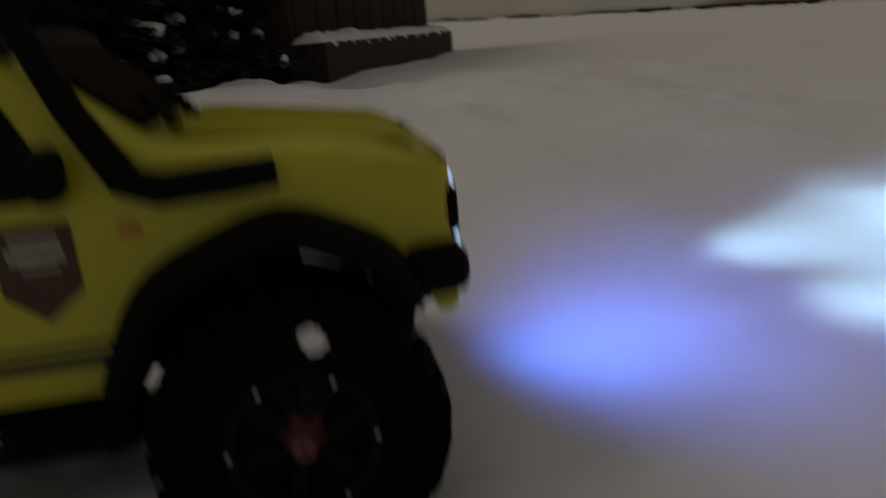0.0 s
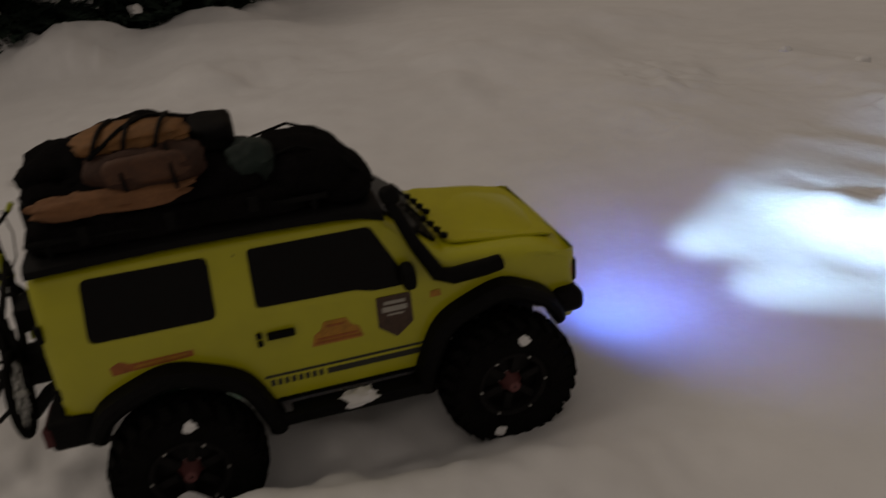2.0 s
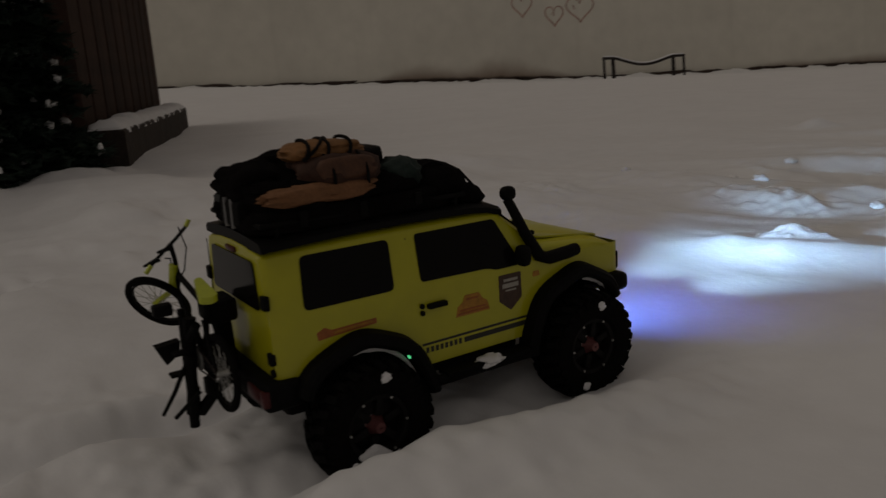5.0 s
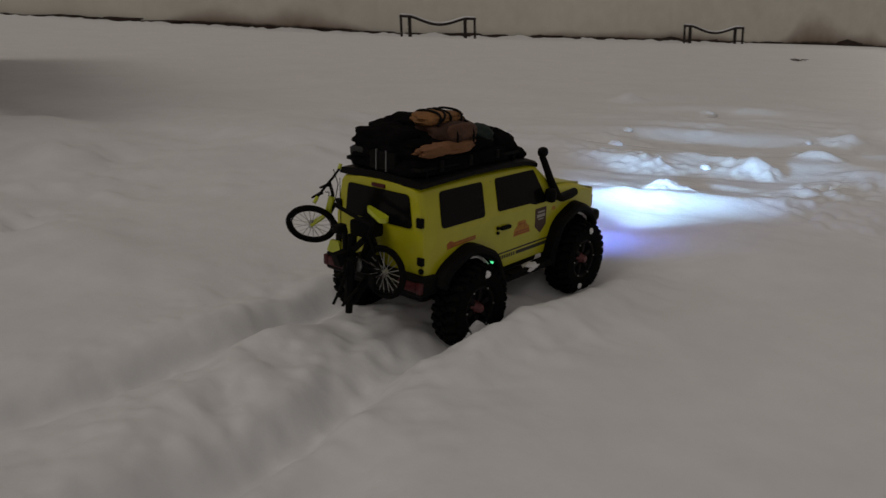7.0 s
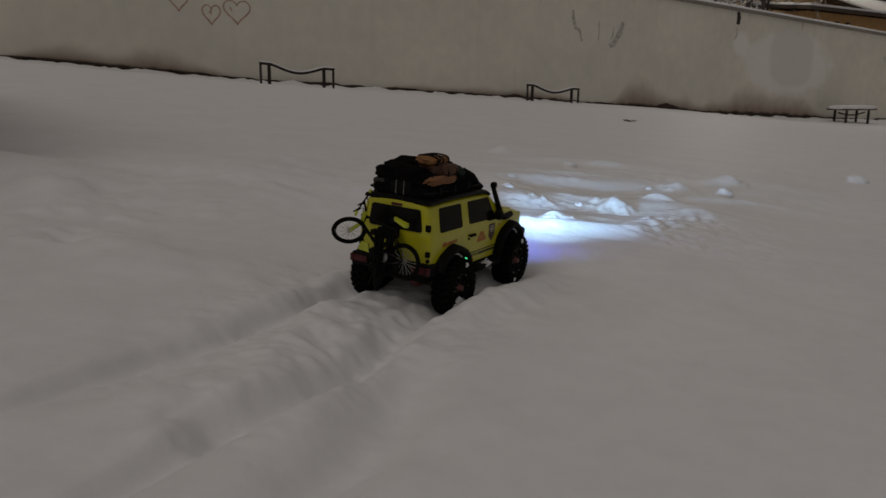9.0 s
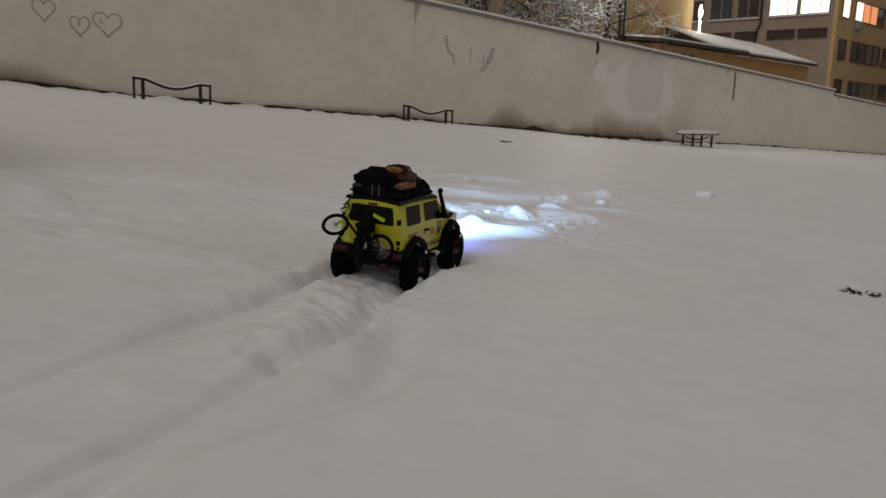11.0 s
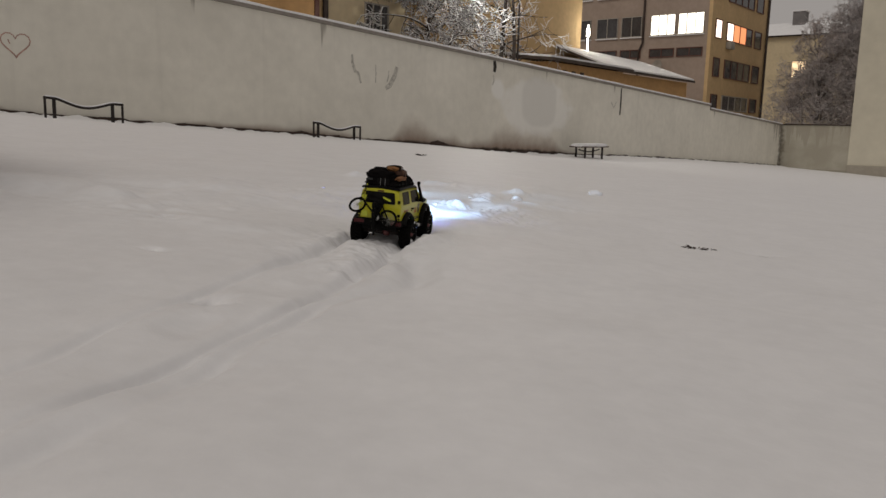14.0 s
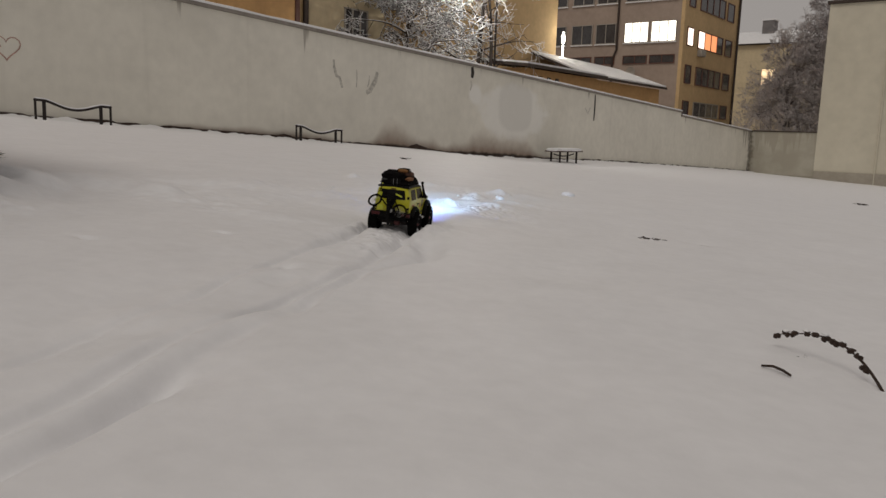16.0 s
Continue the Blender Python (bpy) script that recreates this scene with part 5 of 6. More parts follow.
bike = thing("toy_bicycle", SLOPE, "lime and black toy bicycle strapped to the tail", "toy bicycle")
RWC, FWC = Vector((0.047, -0.247, 0.115)), Vector((-0.069, -0.268, 0.160))
bike_wheel(bike, Matrix.Translation(RWC) @ Matrix.Rotation(radians(93), 4, "Z"), 0.031)
bike_wheel(bike, Matrix.Translation(FWC) @ Matrix.Rotation(radians(-50), 4, "Z") @ Matrix.Rotation(radians(30), 4, "Y"), 0.0295)
BB, HEADT, HEADB, SEAT = Vector((0.003, -0.248, 0.118)), Vector((-0.042, -0.252, 0.190)), Vector((-0.050, -0.254, 0.176)), Vector((0.026, -0.248, 0.172))
fr = bmesh.new()
for a, b, r in ((BB, HEADB, 0.0034), (BB, SEAT, 0.0028), (BB + Vector((0, 0.004, 0)), RWC + Vector((0, 0.005, 0)), 0.0019), (BB - Vector((0, 0.004, 0)), RWC - Vector((0, 0.005, 0)), 0.0019),
                (SEAT + Vector((-0.003, 0.004, -0.012)), RWC + Vector((0, 0.005, 0)), 0.0016), (SEAT + Vector((-0.003, -0.004, -0.012)), RWC - Vector((0, 0.005, 0)), 0.0016), (HEADT, HEADB, 0.0040)):
    tube([a, b], r, 8, fr)
part("frame", fr, BLACK, bike, "black bicycle frame tubes")
part("top_tube", tube([SEAT, HEADT], 0.0028, 8), BLACK, bike)
part("head_tube", tube([HEADT + Vector((0, -0.003, 0.010)), HEADB + Vector((0, -0.003, -0.004))], 0.0044, 10), BIKE, bike, "lime yellow head tube")
part("upright_bar", tube([(-0.006, -0.260, 0.062), (-0.007, -0.262, 0.100), (-0.010, -0.262, 0.165)], [0.0040, 0.0058, 0.0035], 8), BLACK, bike, "black bar the bicycle is tied to")
fk = bmesh.new()
for d in (Vector((0.004, -0.004, 0)), Vector((-0.004, 0.004, 0))):
    tube([HEADB, HEADB.lerp(FWC, 0.35) + d, FWC + d * 1.3], 0.0022, 8, fk)
part("fork", fk, BIKE, bike)
part("stem", tube([HEADT, HEADT + Vector((-0.001, -0.001, 0.016)), HEADT + Vector((-0.006, -0.002, 0.030))], 0.0022, 8), BLACK, bike)
bar = part("handlebar", tube([HEADT + Vector((-0.004, 0.014, 0.044)), HEADT + Vector((-0.005, 0.004, 0.034)), HEADT + Vector((-0.006, -0.008, 0.024)), HEADT + Vector((-0.006, -0.022, 0.012))], 0.0017, 8), BLACK, bike)
for a, b in (((-0.004, 0.014, 0.044), (-0.005, 0.018, 0.050)), ((-0.006, -0.022, 0.012), (-0.006, -0.028, 0.005))):
    part("grip", tube([HEADT + Vector(a), HEADT + Vector(b)], 0.0024, 8), BIKE, bar, "lime handlebar grip")
for s in (1, -1):
    pts = [HEADT + Vector((-0.008, 0.008 * s, 0.030 + 0.014 * s)), HEADT + Vector((-0.004, 0.004 + 0.008 * s, 0.020 + 0.004 * s)), HEADT + Vector((-0.006, 0.002 + 0.006 * s, 0.002)), HEADB]
    part("brake_cable", tube([pts[0].lerp(pts[1], k / 4) for k in range(4)] + [pts[1].lerp(pts[2], k / 4) for k in range(4)] + [pts[2].lerp(pts[3], k / 3) for k in range(4)], 0.0007, 5), BLACK, bike)
for p, d in ((Vector((-0.005, -0.002, 0.026)), Vector((-0.006, -0.012, -0.004))), (Vector((-0.005, -0.014, 0.017)), Vector((-0.006, -0.014, -0.006)))):
    part("brake_lever", tube([HEADT + p, HEADT + p + d * 0.6, HEADT + p + d], [0.0026, 0.0018, 0.0012], 6), BLACK, bike)
part("rear_derailleur", box(RWC + Vector((-0.016, -0.014, -0.020)), RWC + Vector((-0.006, -0.008, -0.004)), 0.0015), BLACK, bike)
part("shock", tube([SEAT + Vector((-0.004, -0.010, -0.016)), BB + Vector((0.004, -0.014, 0.022))], 0.0042, 8), BLACK, bike)
sp = part("seat_post", tube([SEAT, SEAT + Vector((0.006, 0, 0.016))], 0.0020, 8), BLACK, bike)
saddle = bmesh.new()
slab(rounded(((-0.016, 0.0035), (-0.014, -0.0035), (0.014, -0.0085), (0.017, 0.0), (0.014, 0.0085)), 0.003), lambda u, v, w: SEAT + Vector((0.012 + u, -0.004 + v, 0.016 - 0.35 * u + w)), 0.006, saddle)
part("saddle", saddle, BIKE, bike, "pointed lime saddle")
part("swing_arm", slab(rounded(((-0.014, -0.006), (0.014, -0.009), (0.010, 0.010), (-0.006, 0.011)), 0.002), lambda u, v, w: Vector((-0.046 + u, -0.250 + w, 0.128 + v)), 0.004), BIKE, bike, "lime plate of the frame")
part("pedal_block", box((-0.006, -0.289, 0.165), (0.006, -0.272, 0.176), 0.002), BLACK, bike)
part("rear_block", slab(((-0.292, 0.138), (-0.270, 0.140), (-0.272, 0.128), (-0.284, 0.120)), lambda u, v, w: (w - 0.006, u, v), 0.012), BLACK, bike)
part("stand_rod", tube([(0.0, -0.268, 0.112), (0.0, -0.280, 0.090), (0.0, -0.293, 0.071)], [0.0024, 0.0022, 0.0018], 6), BLACK, bike)
part("post", tube([(0.0, -0.258, 0.158), (0.0, -0.263, 0.105), (0.0, -0.266, 0.052)], [0.0064, 0.0058, 0.0048], 8), BLACK, bike, "thick black post")
part("chainring", lathe([(0.0005, 0.001), (0.011, 0.001), (0.011, -0.001), (0.0005, -0.001)], 24, Matrix.Translation(BB + Vector((0, -0.007, 0))) @ Matrix.Rotation(math.pi / 2, 4, "Z"), closed=False), STEEL, bike)
for s, y in ((1, -0.010), (-1, 0.010)):
    end = BB + Vector((0.012 * s, -0.026, 0.014 * s))
    cr = part("crank", tube([BB + Vector((0, y * 0.8, 0)), end], 0.0014, 6), BLACK, bike)
    part("pedal", box(end + Vector((-0.006, -0.006, -0.0015)), end + Vector((0.006, 0.006, 0.0015)), 0.0008), BLACK, cr)
part("chain", tube([BB + Vector((0, -0.007, 0.011)), RWC + Vector((0, -0.007, 0.005)), RWC + Vector((0.005, -0.007, 0)), RWC + Vector((0, -0.007, -0.005)), BB + Vector((0, -0.007, -0.011))], 0.0008, 5), IRON, bike)
part("kickstand", tube([BB + Vector((0.010, -0.012, -0.028)), BB + Vector((0.004, -0.036, -0.050))], 0.0020, 6), BLACK, bike)
carrier = thing("bicycle_carrier", SLOPE, "black bent bracket holding the bicycle on the tail", "carrier", "", tube([(0.0, -0.224, 0.092), (0.0, -0.240, 0.084), (-0.002, -0.258, 0.064), (-0.002, -0.266, 0.066), (-0.002, -0.262, 0.090)], 0.0060, 8), BLACK)
part("upright", tube([(0.0, -0.226, 0.100), (0.0, -0.228, 0.172)], 0.008, 8), BLACK, carrier)
part("clamp", box((-0.022, -0.244, 0.150), (0.016, -0.216, 0.172), 0.004), BLACK, carrier)
part("clamp", box((-0.018, -0.252, 0.104), (0.022, -0.222, 0.126), 0.004), BLACK, carrier)

# ---------------------------------------------------------------- trees and plants


def limbs(start, way, length, radius, depth, rng, out, tips, bend=0.35, kids=(2, 4), shrink=0.62, droop=0.0, steps=5, spread=0.8):
    """Grows a limb and its side branches as lists of points and radii."""
    pts, rad, p, d = [start.copy()], [radius], start.copy(), way.normalized()
    for i in range(steps):
        d = (d + Vector((rng.gauss(0, 1), rng.gauss(0, 1), rng.gauss(0, 0.7))) * bend * 0.25 - Vector((0, 0, droop * 0.2))).normalized()
        p = p + d * (length / steps)
        pts.append(p.copy())
        rad.append(radius * (1 - 0.75 * (i + 1) / steps))
    out.append((pts, rad, depth))
    if depth == 0:
        tips.append(p.copy())
        return
    for _ in range(rng.randint(*kids)):
        k = rng.uniform(0.25, 0.98)
        i = min(int(k * steps), steps - 1)
        q = pts[i].lerp(pts[i + 1], k * steps - i)
        side = d.orthogonal().normalized()
        side.rotate(Matrix.Rotation(rng.uniform(0, math.tau), 3, d))
        limbs(q, d * rng.uniform(0.35, 0.9) + side * spread, length * shrink * rng.uniform(0.7, 1.15), max(rad[i] * 0.55, 0.004), depth - 1, rng, out, tips, bend, kids, shrink, droop, max(3, steps - 1), spread)


def strands(branches, segs, pick):
    """One mesh of tapered strands, from plain arrays."""
    verts, faces = [], []
    for pts, rad, depth in branches:
        if not pick(depth):
            continue
        base, n = len(verts), segs(depth)
        for i, p in enumerate(pts):
            way = (pts[min(i + 1, len(pts) - 1)] - pts[max(i - 1, 0)]).normalized()
            a = way.orthogonal().normalized()
            b = way.cross(a)
            for k in range(n):
                t = k * math.tau / n
                verts.append(p + (a * math.cos(t) + b * math.sin(t)) * rad[i])
        for i in range(len(pts) - 1):
            for k in range(n):
                faces.append((base + i * n + k, base + i * n + (k + 1) % n, base + (i + 1) * n + (k + 1) % n, base + (i + 1) * n + k))
    me = bpy.data.meshes.new("strands")
    me.from_pydata(verts, [], faces)
    me.shade_smooth()
    return me


def bare_tree(name, m, label, height, radius, seed, trunk_mat, twig_mat, depth=4, start=0.25, count=14, lean=(0, 0), spread=0.9, length=0.42, droop=0.0, snow=False, kids=(3, 4), up=0.5, thin=0.006):
    rng = random.Random(seed)
    ob = thing(name, m, label, "tree", "bare trees behind the wall")
    trunk = [Vector((lean[0] * t * height + 0.03 * height * math.sin(t * 5 + seed) * t, lean[1] * t * height + 0.02 * height * math.cos(t * 6) * t, height * t)) for t in [k / 10 for k in range(11)]]
    part("trunk", tube(trunk, [radius * (1 - 0.85 * k / 10) for k in range(11)], 10), trunk_mat, ob)
    out, tips = [], []
    for k in range(count):
        t = start + (1 - start) * (k + rng.random()) / count
        i = min(int(t * 10), 9)
        q = trunk[i].lerp(trunk[i + 1], t * 10 - i)
        a = k * 2.4 + rng.uniform(-0.5, 0.5)
        limbs(q, Vector((math.cos(a), math.sin(a), up + 0.5 * t)), height * length * (1.15 - 0.75 * t), max(radius * 0.42 * (1 - 0.7 * t), 0.02), depth, rng, out, tips, 0.5, kids, 0.62, droop, 6, spread)
    out = [(p, [max(r, thin) for r in rad], d) for p, rad, d in out]
    for nm, pick, mat, lab in (("branchwork", lambda d: d >= depth - 1, trunk_mat, "larger spreading branches"), ("crown", lambda d: d < depth - 1, twig_mat, "dense frosted twigs")):
        me = strands(out, lambda d: 5 if d >= depth - 1 else 3, pick)
        me.materials.append(mat)
        c = new(nm, me)
        c.parent = ob
        if lab:
            tagged(c, lab, kind="stuff")
    if snow:
        lying = [([p + Vector((0, 0, r * 0.9 + 0.014)) for p, r in zip(pts, rad)], [min(max(r * 0.9, 0.019), 0.036) for r in rad], d) for pts, rad, d in out if d <= depth and rng.random() < 0.8]
        me = strands(lying, lambda d: 3, lambda d: True)
        me.materials.append(SNOW_FAR)
        c = new("branch_snow", me)
        c.parent = ob
        tagged(c, "snow lying along the branches", kind="stuff")
    return ob


bare_tree("snowy_tree", at_wall(21.7, 7.2, -1.0), "bare tree with branches thickly lined with snow", 10.5, 0.20, 4, DARKTWIG, DARKTWIG, 4, 0.38, 17, (0.0, 0.02), 0.95, 0.40, 0.22, True, (4, 5), 0.35, 0.011)
bare_tree("slender_tree", at_wall(24.2, 4.6, -1.0), "slender dark bare tree close behind the wall", 12, 0.17, 9, DARKTWIG, TWIG, 3, 0.36, 16, (0.03, -0.02), 0.8, 0.26, 0.1, False, (2, 4), 0.3, 0.012)
bare_tree("slender_tree", at_wall(25.3, 4.4, -1.0), "slender dark bare tree with a forked crown", 12, 0.15, 13, DARKTWIG, TWIG, 3, 0.38, 14, (-0.02, 0.01), 0.8, 0.24, 0.1, False, (2, 4), 0.3, 0.012)
bare_tree("frosted_tree", at_wall(72.5, -2.2, -2.5), "tall frosted tree with a dense crown of fine twigs", 14.6, 0.34, 21, GREYTWIG, FROST, 4, 0.14, 46, (0.0, 0.0), 0.75, 0.36, 0.05, False, (4, 5), 0.75, 0.016)
bare_tree("frosted_tree", at_wall(69.0, 0.6, -2.5), "frosted tree with a lower dense crown of fine twigs", 11.5, 0.24, 23, GREYTWIG, FROST, 4, 0.12, 40, (0.0, 0.02), 0.75, 0.40, 0.05, False, (3, 5), 0.7, 0.016)
bare_tree("frosted_tree", at_wall(66.5, -3.6, -2.5), "small frosted tree leaning over the end wall", 8.5, 0.2, 27, GREYTWIG, FROST, 4, 0.12, 34, (0.0, 0.02), 0.8, 0.42, 0.1, False, (3, 4), 0.6, 0.016)


# spruce thicket at the edge of the yard
def spruce(name, x, y, height, reach, seed, label):
    rng = random.Random(seed)
    base, size = on_snow(x, y, -0.05), max(1.0, reach / 0.62)
    per = 75 / size if reach > 0.4 else 150
    ob = thing(name, SLOPE @ Matrix.Translation(base), label, "spruce", "spruces at the edge of the yard")
    part("trunk", tube([(0.02 * math.sin(k), 0.02 * math.cos(k * 2), height * k / 8) for k in range(9)], [0.06 * size * (1 - 0.1 * k) for k in range(9)], 9), BARK, ob)
    twigs, verts, faces, caps = [], [], [], bmesh.new()
    for k in range(int(height * per)):
        t = (k / int(height * per)) ** 1.5
        a = k * 2.399 + rng.uniform(-0.4, 0.4)
        ln = reach * (1 - 0.72 * t) * rng.uniform(0.65, 1.1)
        z0 = 0.06 + height * t
        d = Vector((math.cos(a), math.sin(a), 0))
        tip = Vector((d.x * ln, d.y * ln, z0 - 0.22 * ln + rng.uniform(-0.04, 0.06)))
        root = Vector((0, 0, z0))
        pts = [root.lerp(tip, i / 5) + Vector((0, 0, 0.06 * ln * math.sin(math.pi * i / 5))) for i in range(6)]
        twigs.append((pts, [0.008 * (1 - 0.14 * i) for i in range(6)], 0))
        side = Vector((-d.y, d.x, 0))
        for i in range(1, 6):
            for s in (-1, 1):
                for q in range(2):
                    p = pts[i].lerp(pts[i - 1], q * 0.5)
                    sl = ln * 0.30 * (1.1 - i / 6.5) * rng.uniform(0.7, 1.2) + 0.04
                    e = p + side * s * sl + d * sl * 0.55 + Vector((0, 0, rng.uniform(-0.5, 0.05) * sl))
                    w = (e - p).normalized()
                    up = w.cross(Vector((0, 0, 1))).normalized()
                    for j in range(7):
                        c = p.lerp(e, (j + 0.5) / 7)
                        for n in (-1, 1):
                            nd = (w * 0.6 + up * n * 0.8 + Vector((0, 0, rng.uniform(-0.5, 0.5)))).normalized() * rng.uniform(0.030, 0.050) * size
                            b = len(verts)
                            off = w * 0.012 * size
                            verts += [c - off, c + off, c + nd]
                            faces.append((b, b + 1, b + 2))
        if rng.random() < 0.42:
            for q in range(rng.randint(1, 3)):
                c = pts[2].lerp(pts[5], rng.random()) + side * rng.uniform(-0.12, 0.12) * ln
                blob(c + Vector((0, 0, 0.015)), (ln * rng.uniform(0.06, 0.20), ln * rng.uniform(0.06, 0.16), rng.uniform(0.010, 0.028)), 2.2, 0.6, k * 3 + q, 2, bm=caps)
    me = strands(twigs, lambda d: 4, lambda d: True)
    me.materials.append(BARK)
    b = new("branchwork", me)
    b.parent = ob
    tagged(b, "thin dark boughs", kind="stuff")
    me = bpy.data.meshes.new("needles")
    me.from_pydata(verts, [], faces)
    me.materials.append(NEEDLE)
    n = new("needles", me)
    n.parent = ob
    tagged(n, "dark green spruce needles", kind="stuff")
    part("snow_clumps", caps, SNOW, ob, "clumps of snow resting on the branches")
    return ob


for x, y, hgt, reach, seed, label in ((-2.40, -0.80, 1.05, 0.42, 3, "dark green spruce with low branches dusted by snow"), (-2.00, -1.18, 1.0, 0.46, 5, "dark green spruce carrying clumps of snow"), (-2.0, -2.0, 1.1, 0.55, 14, "dark green spruce beside a bank of cleared snow")):
    spruce("spruce", x, y, hgt, reach, seed, label)
for x, y, hgt, reach, seed in ((-2.40, -0.40, 1.0, 0.27, 51), (-2.53, -0.12, 1.0, 0.25, 52), (-2.20, -0.66, 0.95, 0.28, 54), (-2.05, -1.00, 0.95, 0.30, 55)):
    spruce("young_spruce", x, y, hgt, reach, seed, "young dark spruce laden with clumps of snow")


# dark timber shed behind the spruces, with a snow-topped sleeper along its foot
def timber_shed(corner, far_end, near_end, height):
    base = on_snow(corner[0], corner[1], -0.12)
    ob = thing("timber_shed", SLOPE @ Matrix.Translation(base), "dark brown timber-boarded shed behind the spruces", "shed")
    a, b, c = Vector((0, 0)), Vector(far_end) - Vector(corner), Vector(near_end) - Vector(corner)
    part("wall", slab([a, b, b + c, c], lambda u, v, w: (u - 0.03, v - 0.04, w), height), BOARD, ob, smooth=0)
    for end, out in ((b, Vector((-b.y, b.x))), (c, Vector((c.y, -c.x)))):
        out = out.normalized()
        out = -out if out.dot((1, 1)) < 0 else out
        way, count = end.normalized(), int(end.length / 0.15)
        me = mesh_of(box((0.004, 0, 0.02), (0.144, 0.024, height + 0.03), 0.003, segs=1), BOARD, 0)
        for k in range(count):
            p = end * (k / count) + out * (0.004 * (k % 2))
            o = new("board", me)
            o.parent = ob
            o.matrix_local = Matrix(((way.x, out.x, 0, p.x), (way.y, out.y, 0, p.y), (0, 0, 1, 0), (0, 0, 0, 1)))
    part("corner_post", box((-0.03, -0.03, 0), (0.06, 0.06, height + 0.05), 0.006), BOARD, ob)
    part("roof", slab([a, b, b + c, c], lambda u, v, w: (u * 1.04 + 0.08, v * 1.04 + 0.02, height + 0.055 + w), 0.08), METAL_ROOF, ob, smooth=0)
    return ob


timber_shed((-2.92, 0.08), (-5.75, 1.14), (-3.05, -3.3), 1.05)
rng = random.Random(12)
s0, s1 = on_snow(-2.78, 0.19, 0.0), on_snow(-5.60, 1.24, 0.0)
way = (s1 - s0).normalized()
out = way.cross(Vector((0, 0, 1)))
sleeper = thing("timber_sleeper", SLOPE, "dark wet timber sleeper under a ragged cap of snow", "sleeper")
bm = bmesh.new()
rows = []
for k in range(41):
    p = s0.lerp(s1, k / 40)
    w = 0.006 * noise.noise((k * 0.7, 0, 0))
    rows.append([bm.verts.new(p + out * (x + w) + Vector((0, 0, z + w))) for x, z in ((-0.08, -0.1), (-0.08, 0.145), (-0.07, 0.155), (0.07, 0.155), (0.08, 0.145), (0.08, -0.1))])
for p, q in zip(rows, rows[1:]):
    for k in range(6):
        bm.faces.new((p[k], p[(k + 1) % 6], q[(k + 1) % 6], q[k]))
bm.faces.new(rows[0][::-1])
bm.faces.new(rows[-1])
part("beam", bm, BARK, sleeper, "dark wet weathered beam")
bm = bmesh.new()
rows = []
for k in range(121):
    p = s0.lerp(s1, 0.004 + 0.992 * k / 120)
    wide = 0.074 + 0.020 * noise.noise((k * 0.31, 2, 0)) + 0.012 * noise.noise((k * 0.9, 7, 0))
    lift = max(0.012, 0.040 + 0.030 * noise.noise((k * 0.25, 4, 0)) + 0.014 * noise.noise((k * 0.8, 9, 0))) * min(1, 0.3 + k / 4, 0.3 + (120 - k) / 4)
    ring = []
    for n in range(9):
        a = math.pi * n / 8
        g = 1 + 0.22 * noise.noise((k * 0.5, n * 0.9, 3))
        ring.append(bm.verts.new(p + out * math.cos(a) * wide * g + Vector((0, 0, 0.150 + lift * math.sin(a) ** 0.7 * g - (0.014 * g if n in (0, 8) else 0)))))
    rows.append(ring)
for p, q in zip(rows, rows[1:]):
    for k in range(8):
        bm.faces.new((p[k], p[k + 1], q[k + 1], q[k]))
bm.faces.new(rows[0])
bm.faces.new(rows[-1][::-1])
part("snow_cap", bm, SNOW, sleeper, "ragged snow lying on the beam", 80)

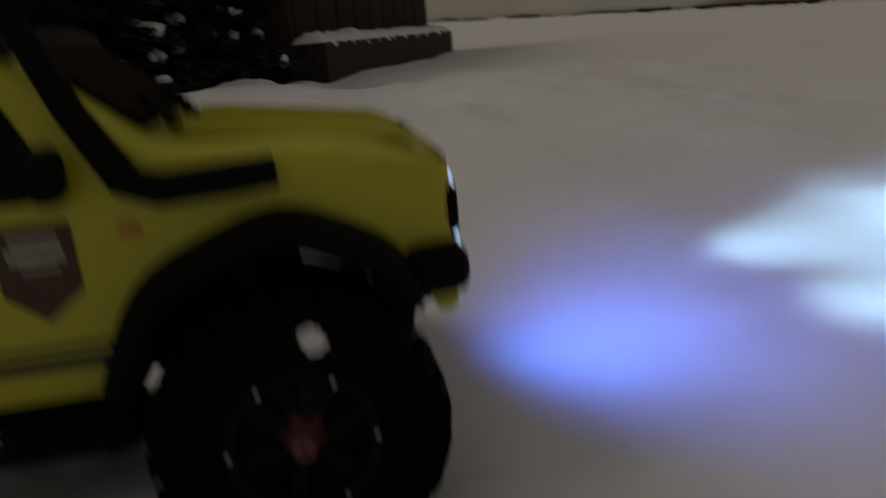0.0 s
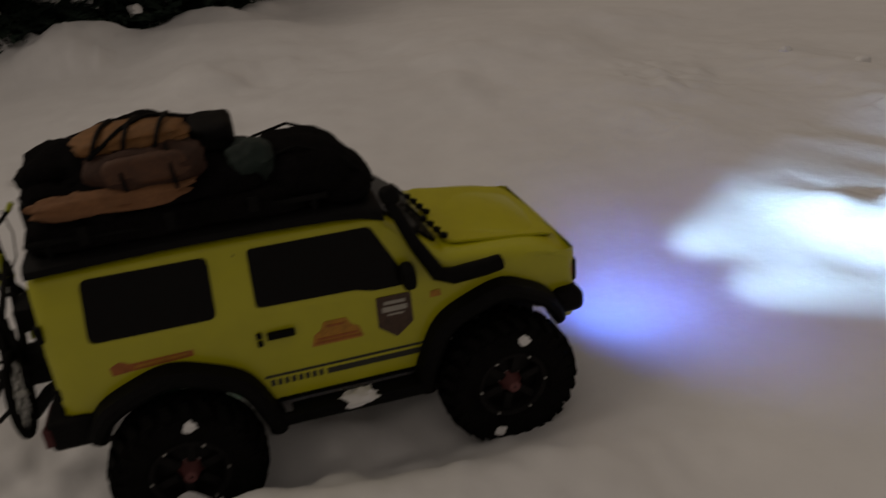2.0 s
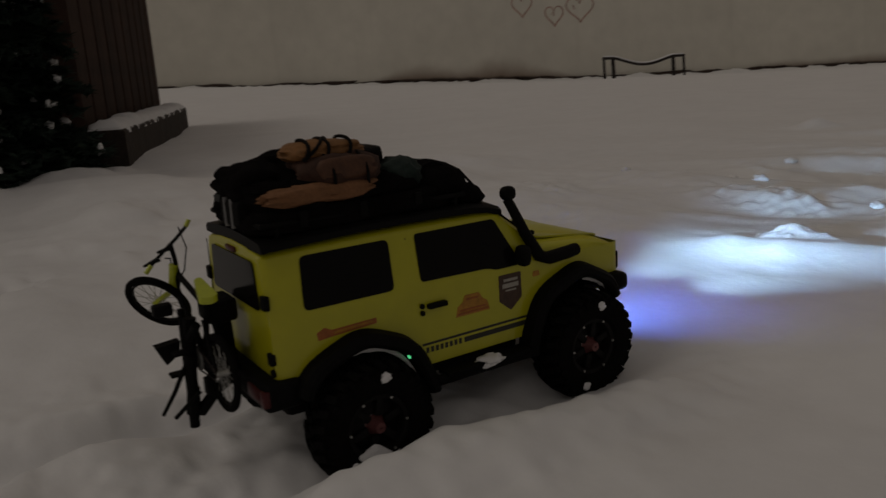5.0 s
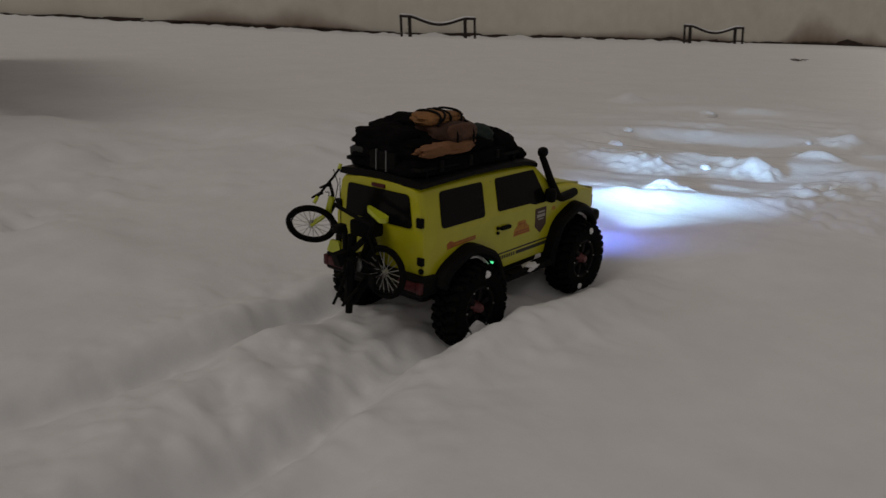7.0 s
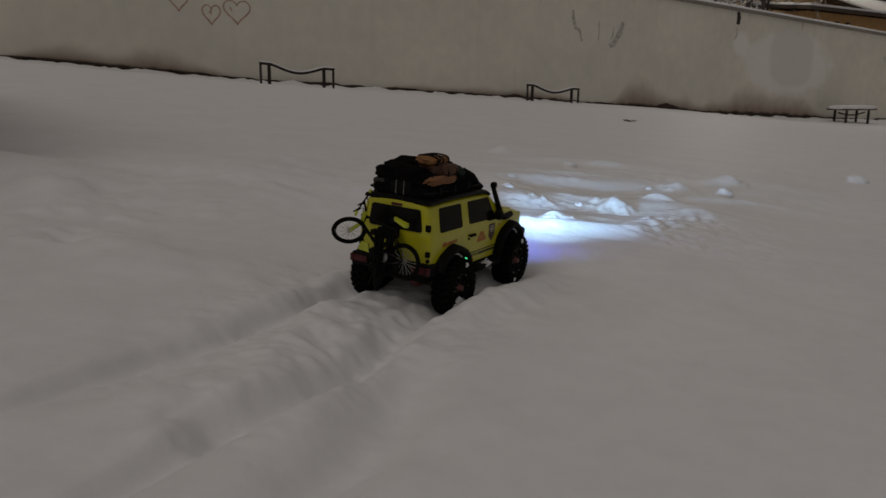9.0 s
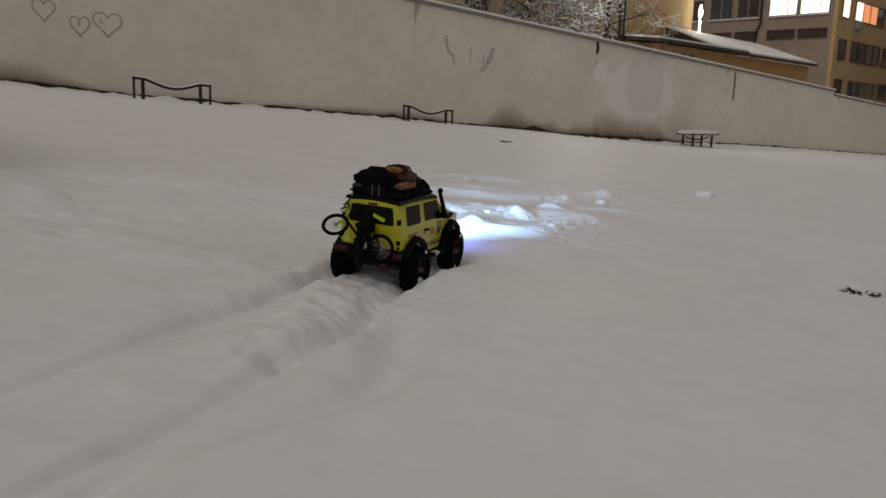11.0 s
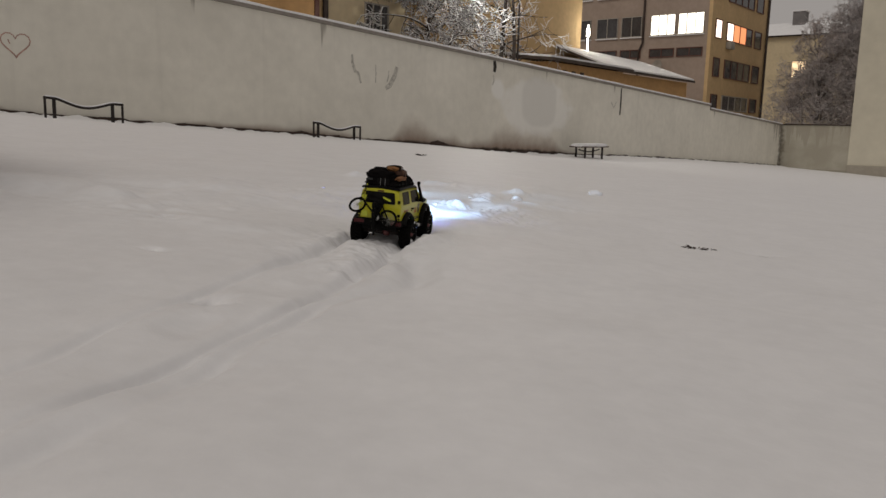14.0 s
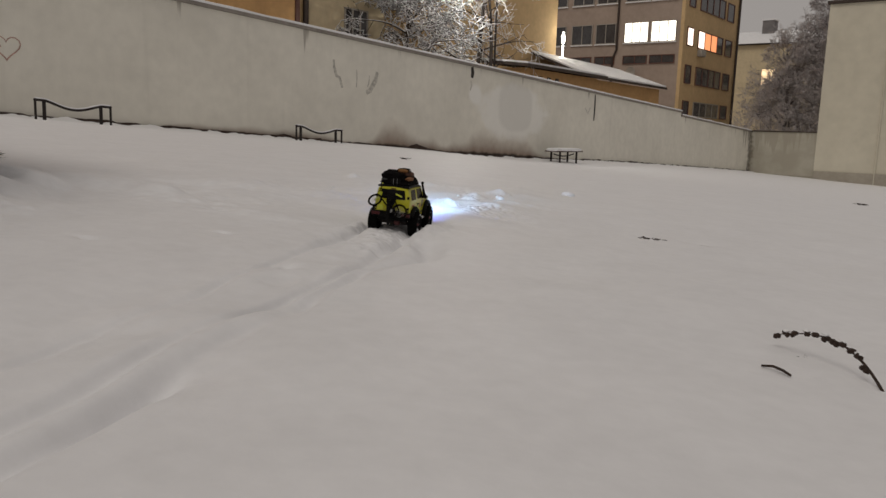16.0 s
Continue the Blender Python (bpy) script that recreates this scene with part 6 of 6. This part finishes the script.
# dry weed stalk and fallen sticks in the open snow
weed = thing("dry_weed", SLOPE, "dry brown weed stalk arching out of the snow", "weed", "")
root = on_snow(1.610, -1.900, -0.03)
arc = [root.lerp(Vector((1.430, -1.560, 0.050)), t) + Vector((0.02 * math.sin(math.pi * t), 0, 0.085 * math.sin(math.pi * (0.08 + 0.84 * t)) - 0.02)) for t in [k / 14 for k in range(15)]]
part("stem", tube(arc, [0.0042 - 0.00022 * k for k in range(15)], 6), STALK, weed)
rng = random.Random(3)
for k in range(4, 15):
    p = arc[k]
    for j in range(2):
        part("seed_head", blob(p + Vector((rng.uniform(-0.008, 0.008), rng.uniform(-0.008, 0.008), rng.uniform(-0.012, 0.004))), (0.006 + 0.003 * rng.random(), 0.007, 0.007), 2, 0.5, k * 3 + j, 2), STALK, weed)
    if k % 2:
        part("snow_dust", blob(p + Vector((0, 0, 0.008)), (0.009, 0.009, 0.005), 2, 0.4, k, 2), SNOW, weed)
a, b = on_snow(1.355, -1.770, 0.004), on_snow(1.405, -1.840, 0.006)
thing("fallen_stick", SLOPE, "short dark stick lying on the snow", "stick", "", tube([a, a.lerp(b, 0.35) + Vector((0.004, 0.004, 0.006)), a.lerp(b, 0.7) + Vector((0.002, 0.002, 0.005)), b], [0.0028, 0.0034, 0.0036, 0.003], 7), STALK)
for name, x, y, r, seed in (("grass_tuft", 1.490, -1.620, 0.014, 1), ("grass_tuft", 1.26, 0.70, 0.036, 2), ("grass_tuft", 1.23, 0.70, 0.024, 12), ("grass_tuft", 1.33, 0.74, 0.022, 5), ("grass_tuft", 1.56, 0.70, 0.014, 3), ("grass_tuft", -2.0, 8.3, 0.07, 6), ("grass_tuft", 5.0, 9.0, 0.08, 7)):
    rng = random.Random(seed)
    base = on_snow(x, y, -0.004)
    bm = bmesh.new()
    for k in range(22):
        a = rng.uniform(0, math.tau)
        q = base + Vector((math.cos(a), math.sin(a), 0)) * r * rng.random()
        e = q + Vector((math.cos(a) * r * 0.7, math.sin(a) * r * 0.7, r * rng.uniform(0.05, 0.35)))
        tube([q, q.lerp(e, 0.5) + Vector((0, 0, r * 0.15)), e], [r * 0.07, r * 0.06, r * 0.02], 4, bm)
    thing(name, SLOPE, "dark dead grass poking through the snow", "grass", "tufts of dead grass", bm, STALK)

# broken lumps of crusted snow around the car
rng = random.Random(31)
for k in range(11):
    if k < 8:
        x, y, r = rng.uniform(-0.75, 0.25), rng.uniform(1.0, 1.9), rng.uniform(0.008, 0.018)
    else:
        x, y, r = rng.uniform(-1.2, 0.8), rng.uniform(1.6, 3.4), rng.uniform(0.02, 0.05)
    thing("snow_lump", SLOPE, "broken lump of crusted white snow", "snow lump", "lumps of snow round the car", blob(on_snow(x, y, r * 0.1), (r * rng.uniform(0.8, 1.3), r * rng.uniform(0.8, 1.3), r * 0.75), 2.1, 0.22, k, 3), SNOW, 80)
